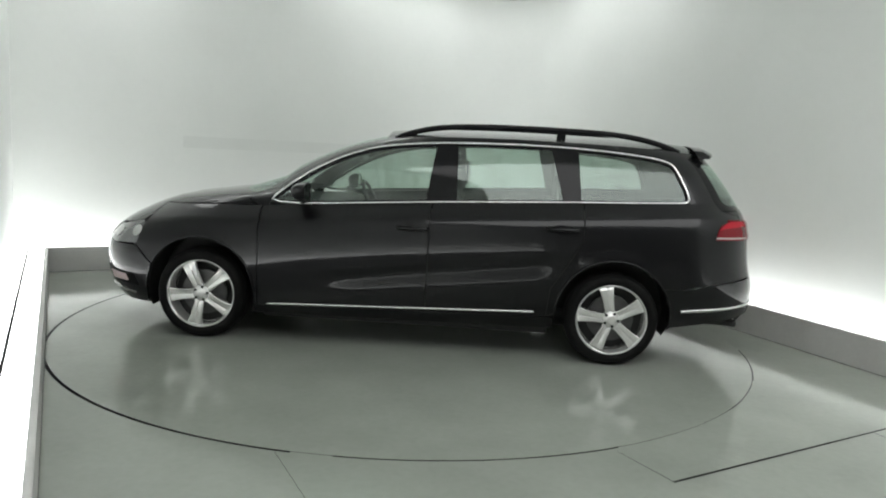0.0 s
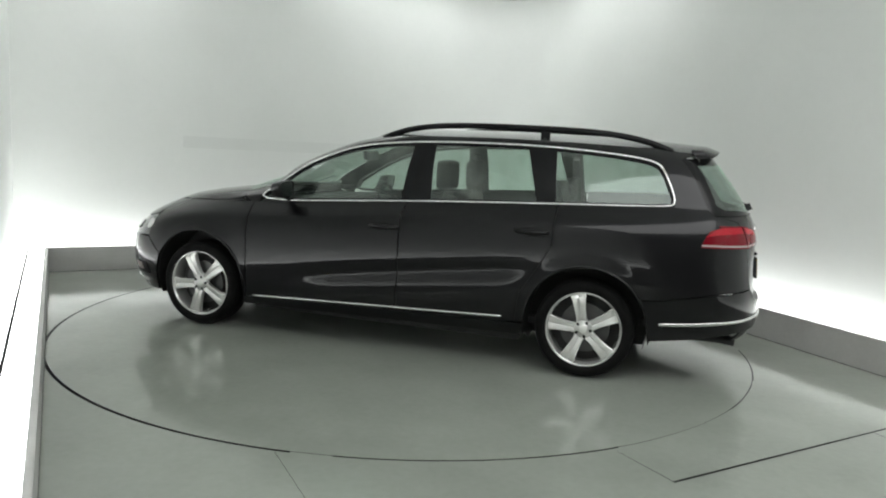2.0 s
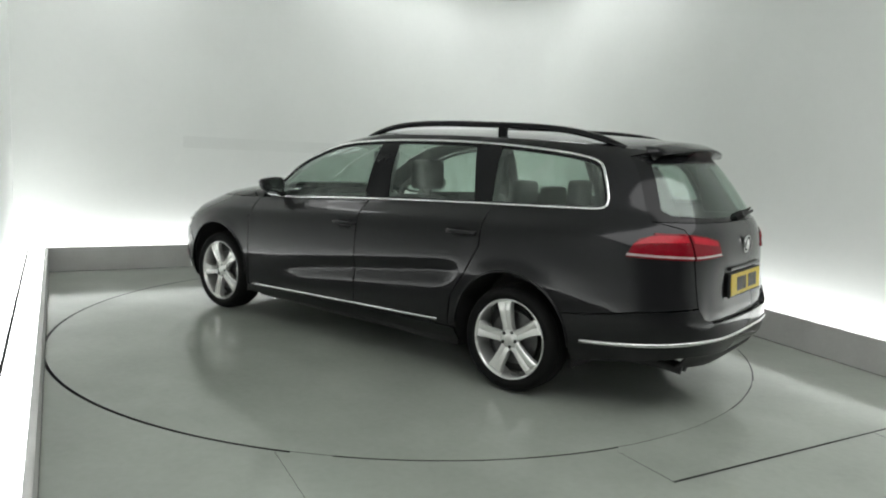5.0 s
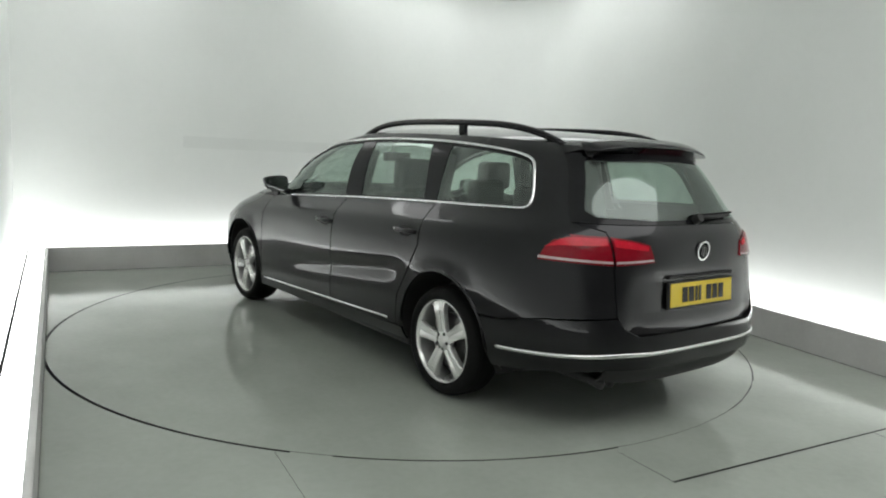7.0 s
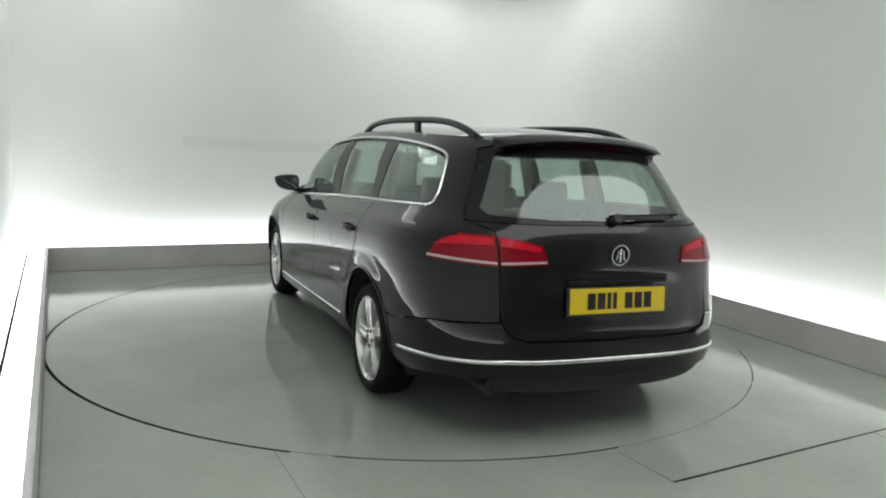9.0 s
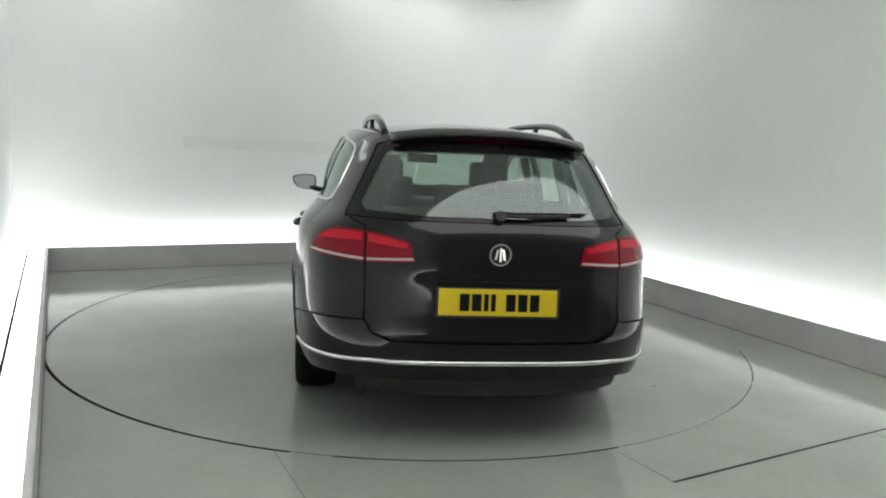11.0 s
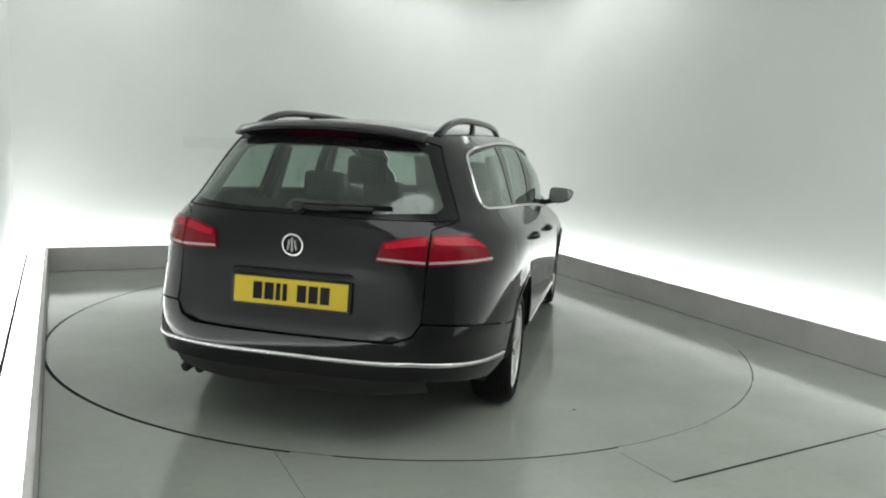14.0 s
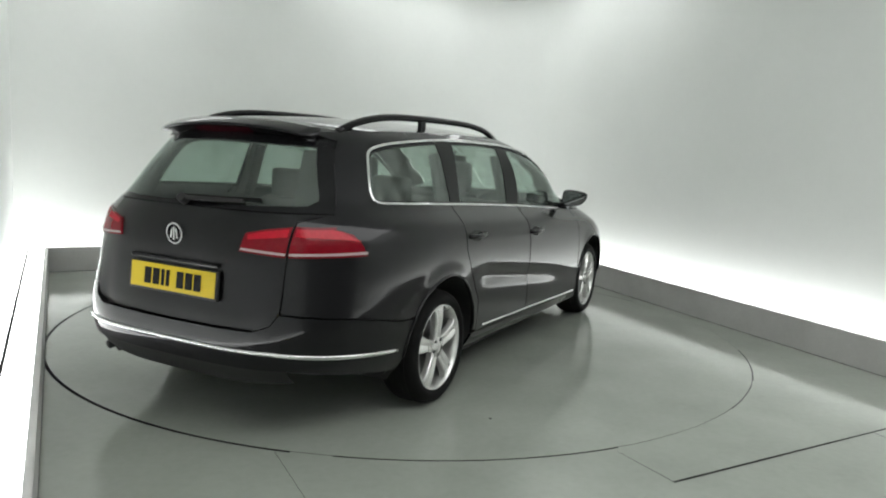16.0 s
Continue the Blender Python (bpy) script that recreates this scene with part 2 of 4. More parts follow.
    c = part("ceiling", prism([tuple(v) for v in wall_out], ROOM_H, ROOM_H + 0.12), CEIL)
    tagged(c, "plain white ceiling", "ceiling", kind="structure")
    # short tubes under the ceiling on both sides of each corner
    p0 = offset_quad(GAP - 0.38)
    for i in range(4):
        j = (i + 1) % 4
        t = (p0[j] - p0[i]).normalized()
        n = Vector((t.y, -t.x))
        length = (p0[j] - p0[i]).length
        for a0, a1 in ((0.25, 1.15), (length - 2.4, length - 0.5)) if i == 0 else (((0.75, 2.6),) if i == 1 else (((length - 1.25, length - 0.35),) if i == 3 else ())):
            quad = [p0[i] + t * a0, p0[i] + t * a1, p0[i] + t * a1 + n * 0.2, p0[i] + t * a0 + n * 0.2]
            lamp = new("ceiling_light", None)
            tagged(lamp, "white tube light under the ceiling edge, switched on", "light", group="ceiling lights")
            part("diffuser", prism(quad, ROOM_H - 0.05, ROOM_H - 0.003), CEILING_STRIP, lamp)
    # field of ceiling panels over the entrance end
    t = (KBR - KBL).normalized()
    s = Vector((t.y, -t.x))
    for a in (-1.83, -0.61, 0.61, 1.83):
        for b in (3.45, 4.55):
            q = t * a + s * b
            m = Matrix.Translation((q.x, q.y, ROOM_H)) @ Matrix.Rotation(math.atan2(t.y, t.x), 4, "Z")
            lamp = new("ceiling_panel", None)
            tagged(lamp, "square white ceiling panel light out of view, switched on", "light", group="ceiling panels")
            part("diffuser", block((-0.605, -0.545, -0.03), (0.605, 0.545, -0.004), 0.004, 1, m), PANEL, lamp)
    # unseen panel added over each of the two far corners to brighten the walls
    for c, d in ((w[0], (w[1] - w[0]).normalized() + (w[3] - w[0]).normalized()), (w[1], ta + tb)):
        q = c + d * 0.85
        m = Matrix.Translation((q.x, q.y, ROOM_H)) @ Matrix.Rotation(math.atan2(t.y, t.x), 4, "Z")
        lamp = new("ceiling_panel", None)
        tagged(lamp, "square white ceiling panel light out of view, switched on", "light", group="ceiling panels")
        part("diffuser", block((-0.46, -0.46, -0.03), (0.46, 0.46, -0.004), 0.004, 1, m), ADDED_PANEL, lamp)
    # faint grey strip on the back wall
    wb = offset_quad(GAP)
    u = (wb[1] - wb[0]).normalized()
    n = Vector((u.y, -u.x))
    k0, k1 = (Vector((-2.39, 2.248)) - wb[0]).dot(u), (Vector((-0.70, 3.17)) - wb[0]).dot(u)
    q = [wb[0] + u * k0, wb[0] + u * k1, wb[0] + u * k1 + n * 0.004, wb[0] + u * k0 + n * 0.004]
    bm = prism(q, 1.205, 1.325)
    tagged(part("wall_strip", bm, STRIPE), "flat pale grey strip on the white back wall", "trim", kind="structure")


def build_turntable():
    base = new("turntable", None)
    tagged(base, "round grey-green painted turntable set flush in the floor", "turntable")
    v, f = fill(circle(RING - 0.003), step=0.5, edge_step=0.1)
    bm = bmesh.new()
    vs = [bm.verts.new((x, y, 0.0)) for x, y in v]
    for t in f:
        bm.faces.new([vs[i] for i in t])
    part("disc", bm, FLOOR, base)
    bm = bmesh.new()
    rings = [[bm.verts.new(((RING - d) * math.cos(k * math.tau / 160), (RING - d) * math.sin(k * math.tau / 160), z)) for k in range(160)] for d, z in ((0.003, -0.0005), (0.003, -0.028), (0.02, -0.028))]
    for r0, r1 in zip(rings, rings[1:]):
        for k in range(160):
            bm.faces.new((r0[k], r0[(k + 1) % 160], r1[(k + 1) % 160], r1[k]))
    part("edge_band", bm, STEEL_EDGE, base, "dark steel edge of the turning disc")
    return base


build_room()
TABLE = build_turntable()


# ---------- the car ----------
def smooth_table(rows):
    """A monotone smooth curve through rows of (key, value)."""
    x, y = np.array(rows, float).T
    h, d = np.diff(x), np.diff(y) / np.diff(x)
    m = np.zeros(len(x))
    m[0], m[-1] = d[0], d[-1]
    for i in range(1, len(x) - 1):
        if d[i - 1] * d[i] > 0:
            w1, w2 = 2 * h[i] + h[i - 1], h[i] + 2 * h[i - 1]
            m[i] = (w1 + w2) / (w1 / d[i - 1] + w2 / d[i])
    gx = np.linspace(x[0], x[-1], 1200)
    k = np.clip(np.searchsorted(x, gx) - 1, 0, len(h) - 1)
    t = (gx - x[k]) / h[k]
    gy = (2 * t**3 - 3 * t**2 + 1) * y[k] + (t**3 - 2 * t**2 + t) * h[k] * m[k] + (3 * t**2 - 2 * t**3) * y[k + 1] + (t**3 - t**2) * h[k] * m[k + 1]
    return lambda q: float(np.interp(q, gx, gy))


BELT = smooth_table([(-2.4, 1.075), (-1.7, 1.053), (-1.0, 1.022), (-0.1, 0.976), (0.9, 0.913), (1.6, 0.877), (2.4, 0.83)])
TOP = smooth_table([(-2.3, 1.335), (-2.0, 1.372), (-1.7, 1.396), (-1.2, 1.415), (-0.7, 1.42), (-0.2, 1.412), (0.2, 1.388), (0.45, 1.36), (0.7, 1.33), (2.4, 1.2)])
WIDTH = smooth_table([(-0.85, 0.79), (-0.79, 0.842), (-0.73, 0.874), (-0.66, 0.890), (-0.58, 0.897), (-0.50, 0.9010), (-0.42, 0.9030), (-0.33, 0.9035), (-0.26, 0.9020), (-0.17, 0.895), (-0.10, 0.875), (-0.045, 0.830), (0, 0.790),
                      (0.05, 0.768), (0.15, 0.730), (0.25, 0.690), (0.33, 0.650), (0.385, 0.612), (0.42, 0.572)])
REAR = smooth_table([(0.15, -2.16), (0.22, -2.26), (0.30, -2.34), (0.40, -2.372), (0.48, -2.372), (0.55, -2.362), (0.60, -2.350), (0.70, -2.332), (0.80, -2.324), (0.90, -2.315), (0.98, -2.297), (1.04, -2.265), (1.12, -2.215), (1.30, -2.08), (1.38, -2.01), (1.46, -1.94)])
NOSE = smooth_table([(0.15, 2.06), (0.22, 2.14), (0.33, 2.21), (0.49, 2.24), (0.61, 2.215), (0.71, 2.135), (0.825, 1.95), (0.92, 1.70), (0.99, 1.25), (1.015, 1.09), (1.06, 0.995), (1.155, 0.865), (1.272, 0.64), (1.365, 0.395), (1.405, 0.22), (1.46, 0.05)])
NOSE_L = smooth_table([(0.15, 0.85), (0.7, 0.85), (0.95, 0.8), (1.05, 0.5), (1.46, 0.42)])
FRONT = smooth_table([(0.1, 2.7), (0.8, 2.7), (0.92, 2.6), (1.05, 2.5), (1.6, 2.5)])
X0, NR, NF = -1.1, 3.6, 2.5
CORNER = smooth_table([(0.1, 3.75), (0.55, 3.75), (0.65, 3.65), (0.84, 3.4), (1.0, 3.1), (1.6, 3.0)])
_a = np.linspace(0, math.pi / 2, 400)
_xr, _yr = 1.2 * np.cos(_a) ** (2 / NR), 0.85 * np.sin(_a) ** (2 / NR)
ARC = np.concatenate([[0], np.cumsum(np.hypot(np.diff(_xr), np.diff(_yr)))])
XI = np.cos(_a) ** (2 / NR)
SR = float(ARC[-1])
_xf, _yf = 0.8 * np.cos(_a) ** (2 / NF), 0.85 * np.sin(_a) ** (2 / NF)
ARCF = np.concatenate([[0], np.cumsum(np.hypot(np.diff(_xf), np.diff(_yf)))])
XIF = np.cos(_a) ** (2 / NF)
SIDE = 2.5            # chart length of the side between the two rounded ends
SF = float(ARCF[-1])


HUB = {"front": 1.350, "rear": -1.350}
HUB_Z, ARCH_Z, ARCH_R = 0.300, 0.320, 0.366


def ease(k):
    k = min(1.0, max(0.0, k))
    return k * k * (3 - 2 * k)


def flare(x, z):
    """The swelling of the skin over the top of the wheel arches."""
    out = 0.0
    for cx in HUB.values():
        r = math.hypot(x - cx, z - ARCH_Z)
        if z > ARCH_Z and r < ARCH_R + 0.1:
            out += 0.010 * ease(1 - (r - ARCH_R - 0.01) / 0.065) * ease(((z - ARCH_Z) / r - 0.70) / 0.28)
    return out


def half_width(x, z):
    b = BELT(x)
    if z <= b:
        h = z - b
        k = min(1.0, max(0.0, (x + 1.03) / 0.22)) * min(1.0, max(0.0, (0.80 - x) / 0.55))
        k = k * k * (3 - 2 * k)
        d = h + 0.440 + 0.071 * x
        return WIDTH(h) + flare(x, z) - 0.016 * k * math.exp(-((d / (0.028 if d > 0 else 0.075)) ** 2))
    g = (z - b) / (TOP(x) - b)
    k = min(1.0, max(0.0, (x + 1.75) / 1.1))
    k2 = min(1.0, max(0.0, (x + 0.7) / 0.9))
    return WIDTH(g * 0.42) + 0.042 * g * k * k * (3 - 2 * k) + 0.040 * math.sin(math.pi * min(g, 1.0)) * k2 * k2 * (3 - 2 * k2)


def skin(s, z):
    """The car's skin: s runs round the car from the middle of the rear (0), positive on its left."""
    sign, s = (1 if s >= 0 else -1), abs(s)
    if s < SR:
        xi = float(np.interp(s, ARC, XI))
        x = X0 - xi * (X0 - REAR(z))
        n = CORNER(z)
        f = max(0.0, 1 - xi**n) ** (1 / n)
    else:
        x1 = NOSE(z) - NOSE_L(z)
        if s < SR + SIDE:
            x, f = X0 + (x1 - X0) * (s - SR) / SIDE, 1.0
        else:
            xi = float(np.interp(SR + SIDE + SF - s, ARCF, XIF))
            x = x1 + xi * NOSE_L(z)
            n = FRONT(z)
            f = max(0.0, 1 - xi**n) ** (1 / n)
    return Vector((x, sign * half_width(x, z) * f, z))


def at_x(x, z):
    """Chart place of a point of the left side, by its x and z."""
    if x < X0:
        xi = min(1.0, (X0 - x) / (X0 - REAR(z)))
        return float(np.interp(-xi, -XI, ARC))
    x1 = NOSE(z) - NOSE_L(z)
    if x <= x1:
        return SR + SIDE * (x - X0) / (x1 - X0)
    xi = min(1.0, (x - x1) / NOSE_L(z))
    return SR + SIDE + SF - float(np.interp(-xi, -XIF, ARCF))


def at_y(y, z):
    """Chart place of a point of the rear, by its y and z."""
    lo, hi = 0.0, SR
    for _ in range(30):
        mid = (lo + hi) / 2
        lo, hi = (mid, hi) if skin(mid, z).y < abs(y) else (lo, mid)
    return math.copysign(lo, y)


def side_poly(rows, step=0.05, closed=True):
    return [(at_x(x, z), z) for x, z in resample(rows, step, closed)]


def rear_poly(rows, step=0.05, closed=True):
    return [(at_y(y, z), z) for y, z in resample(rows, step, closed)]


def skin_normal(s, z):
    e = 0.004
    du, dv = skin(s + e, z) - skin(s - e, z), skin(s, z + e) - skin(s, z - e)
    n = dv.cross(du)
    if n.length < 1e-12:
        n = Vector((-1, 0, 0))
    n.normalize()
    c = skin(s, z) - Vector((-0.6 if abs(s) < SR + 1 else 0.6, 0, 0.7))
    return n if n.dot(c) > 0 else -n


def skin_part(name, outer, mat, parent, holes=(), step=0.04, off=0.0, thick=0.012, mirror=False, label="", shape=None):
    """A panel of the car's skin over a chart polygon, with folded edges. shape: moves a point along the skin's normal."""
    v, tris = fill(outer, holes, step)
    pts, nrm = [], []
    for s, z in v:
        n = skin_normal(s, z)
        o = off + (shape(s, z) if shape else 0.0)
        pts.append(skin(s, z) + n * o)
        nrm.append(n)
    count = {}
    for t in tris:
        for a, b in zip(t, (*t[1:], t[0])):
            key = (min(a, b), max(a, b))
            count[key] = None if key in count else (a, b)
    faces, low = [], {}
    for t in tris:
        a, b, c = (pts[i] for i in t)
        faces.append(t if (b - a).cross(c - a).dot(nrm[t[0]]) > 0 else (t[0], t[2], t[1]))
    if thick:
        for ab in count.values():
            if ab:
                for i in ab:
                    if i not in low:
                        low[i] = len(pts)
                        pts.append(pts[i] - nrm[i] * thick)
                a, b = ab
                q = (a, b, low[b], low[a])
                faces.append(q)
    if mirror:
        pts = [Vector((q.x, -q.y, q.z)) for q in pts]
        faces = [tuple(reversed(f)) for f in faces]
    ob = mesh_object(name, pts, faces, mat, parent, True, label)
    bm = bmesh.new()
    bm.from_mesh(ob.data)
    for e in bm.edges:
        if len(e.link_faces) == 2 and e.calc_face_angle(0) > 0.7:
            e.smooth = False
    bm.to_mesh(ob.data)
    bm.free()
    return ob


PAINT = material("dark grey metallic paint", (0.0108, 0.0108, 0.0122), 0.48, metal=0.95, coat=1.0, vary=0.12, scale=300)
PAINT.node_tree.nodes["Principled BSDF"].inputs["Specular IOR Level"].default_value = 0.04
PAINT.node_tree.nodes["Principled BSDF"].inputs["Coat IOR"].default_value = 1.38
PAINT.node_tree.nodes["Principled BSDF"].inputs["Coat Roughness"].default_value = 0.06
MIRROR = material("mirror glass", (0.30, 0.31, 0.31), 0.04, metal=1.0)
BLACK = material("black gloss plastic", (0.008, 0.008, 0.009), 0.12, vary=0.1, scale=50)
PLASTIC = material("black textured plastic", (0.011, 0.011, 0.011), 0.65, vary=0.2, scale=20, bump=0.2)
RUBBER = material("tyre rubber", (0.007, 0.007, 0.007), 0.7, vary=0.25, scale=12, bump=0.15, bump_scale=120)
CHROME = material("polished chrome", (0.72, 0.72, 0.72), 0.12, metal=1.0, vary=0.04, scale=20)
ALLOY = material("silver alloy", (0.78, 0.78, 0.77), 0.24, metal=0.7, vary=0.06, scale=15)
STEEL = material("brake steel", (0.10, 0.10, 0.10), 0.45, metal=0.9, vary=0.15, scale=25)
SIDE_GLASS = car_glass("side window glass", (0.60, 0.70, 0.645), 0.19)
# the rear haze stands in for bright walls reflected round a dark middle
REAR_GLASS = car_glass("rear window glass", (0.58, 0.68, 0.63), 0.055, (-2.16, 0.0, 1.05, 0.44))
RED = material("red lamp lens", (0.17, 0.0015, 0.008), 0.15, coat=0.12, vary=0.15, scale=30)
BRIGHT_RED = material("bright red lamp lens", (0.42, 0.005, 0.018), 0.15, coat=0.12, vary=0.15, scale=60)
HEADLAMP = material("headlight lens", (0.10, 0.103, 0.105), 0.06, coat=1.0, vary=0.25, scale=25)
DARK_RED = material("dark red lamp lens", (0.028, 0.001, 0.004), 0.25, coat=0.0, vary=0.1, scale=30)
LENS = material("clear lamp lens", (0.42, 0.33, 0.33), 0.08, coat=1.0, vary=0.1, scale=30)
YELLOW = material("yellow number plate", (0.56, 0.415, 0.008), 0.4, vary=0.04, scale=20)
RUBBER.node_tree.nodes["Principled BSDF"].inputs["Specular IOR Level"].default_value = 0.12
BLACK.node_tree.nodes["Principled BSDF"].inputs["Specular IOR Level"].default_value = 0.22
for m in (RED, BRIGHT_RED, DARK_RED):
    m.node_tree.nodes["Principled BSDF"].inputs["Specular IOR Level"].default_value = 0.25
FABRIC = material("dark grey seat fabric", (0.019, 0.0195, 0.02), 0.85, vary=0.2, scale=40, bump=0.3)
BEIGE = material("grey cabin lining", (0.15, 0.15, 0.145), 0.85, vary=0.08, scale=20)

def arch(cx, r=ARCH_R, a0=0, a1=180, n=24):
    return [(cx + r * math.cos(math.radians(a0 + (a1 - a0) * k / n)), ARCH_Z + r * math.sin(math.radians(a0 + (a1 - a0) * k / n))) for k in range(n + 1)]


# outline of the chrome window surround on the side, x and z
SURROUND = [(0.925, 0.912), (0.86, 1.005), (0.72, 1.105), (0.54, 1.212), (0.32, 1.300), (0.10, 1.345), (-0.256, 1.374), (-0.75, 1.383), (-1.153, 1.374), (-1.50, 1.348), (-1.64, 1.326), (-1.705, 1.302), (-1.735, 1.262), (-1.79, 1.15), (-1.806, 1.10), (-1.800, 1.072), (-1.765, 1.062), (-1.69, 1.060), (-1.0, 1.031), (-0.1, 0.985)]
for _ in range(2):
    SURROUND = [(p[0] * (1 - k) + q[0] * k, p[1] * (1 - k) + q[1] * k) for p, q in zip(SURROUND, SURROUND[1:] + SURROUND[:1]) for k in (0.25, 0.75)]


def both(name, outer, mat, parent, label="", **kw):
    return [skin_part(name, outer, mat, parent, label=label, mirror=m, **kw) for m in (False, True)]


def build_wheel(car, place, left, turn):
    m = Matrix.Translation(place) @ (Matrix.Identity(4) if left else Matrix.Rotation(math.pi, 4, "Z")) @ Matrix.Rotation(math.radians(turn), 4, "Y")
    bm = lathe([(-0.10, 0.0), (-0.10, 0.150), (-0.075, 0.150), (-0.075, 0.05), (-0.045, 0.05), (-0.045, 0.0)], 40)
    wheel = part("wheel", bm, STEEL, car, "five-spoke silver alloy wheel with black tyre", smooth=False)
    wheel.matrix_local = m
    R = HUB_Z
    rs = 0.962            # rim size
    t = lathe([(-0.195, 0.219), (-0.208, 0.240), (-0.212, 0.262), (-0.200, 0.284), (-0.175, R - 0.003), (-0.14, R), (-0.105, R), (-0.07, R), (-0.035, R - 0.003), (-0.010, 0.286), (0.002, 0.270), (0.004, 0.252), (-0.001, 0.237), (-0.012, 0.228), (-0.03, 0.221)], 72)
    part("tyre", t, RUBBER, wheel, "black rubber tyre", smooth=True)
    tread = bmesh.new()
    for y in (-0.155, -0.125, -0.085, -0.055):
        g = lathe([(y - 0.004, R - 0.002), (y - 0.003, R + 0.0015), (y + 0.003, R + 0.0015), (y + 0.004, R - 0.002)], 72)
        me = bpy.data.meshes.new("tmp")
        g.to_mesh(me)
        g.free()
        tread.from_mesh(me)
        bpy.data.meshes.remove(me)
    part("tread", tread, RUBBER, wheel)
    # dark disc added to stand in for the shade between the spokes
    part("dark_backing", lathe([(-0.125, 0.0), (-0.125, 0.205), (-0.12, 0.205), (-0.12, 0.0)], 40), PLASTIC, wheel)
    rim = lathe([(y, q * rs) for y, q in [(-0.19, 0.228), (-0.18, 0.222), (-0.10, 0.215), (-0.03, 0.219), (-0.016, 0.224), (-0.008, 0.229), (-0.006, 0.233), (-0.008, 0.237), (-0.018, 0.237)]], 72)
    part("rim", rim, ALLOY, wheel, smooth=True)
    # five broad spokes with a shallow groove down the middle
    rows = [(0.030, 0.036, -0.022), (0.070, 0.031, -0.016), (0.12, 0.034, -0.011), (0.165, 0.039, -0.009), (0.198, 0.045, -0.012), (0.217, 0.052, -0.020)]
    for k in range(5):
        bm, rings = bmesh.new(), []
        a = k * math.tau / 5
        ca, sa = math.cos(a), math.sin(a)
        for r, h, y in rows:
            prof = [(-h, y - 0.035), (-h, y - 0.006), (-h * 0.86, y), (-h * 0.35, y - 0.001), (0, y - 0.0045), (h * 0.35, y - 0.001), (h * 0.86, y), (h, y - 0.006), (h, y - 0.035)]
            rings.append([bm.verts.new((r * ca - w * sa, yy, r * sa + w * ca)) for w, yy in prof])
        for r0, r1 in zip(rings, rings[1:]):
            for i in range(8):
                bm.faces.new((r0[i], r0[i + 1], r1[i + 1], r1[i]))
        part("spoke", bm, ALLOY, wheel, smooth=False)
    part("hub_cap", lathe([(-0.055, 0.058), (-0.022, 0.056), (-0.017, 0.050), (-0.018, 0.034), (-0.013, 0.031), (-0.011, 0.02), (-0.010, 0.0)], 32), ALLOY, wheel, smooth=True)
    for k in range(5):
        a = (k + 0.5) * math.tau / 5
        bm = lathe([(-0.03, 0.010), (-0.0145, 0.010), (-0.0125, 0.008), (-0.0125, 0.0)], 8)
        bmesh.ops.translate(bm, verts=bm.verts, vec=(0.044 * math.cos(a), 0, 0.044 * math.sin(a)))
        part("bolt", bm, PLASTIC, wheel)
    return wheel


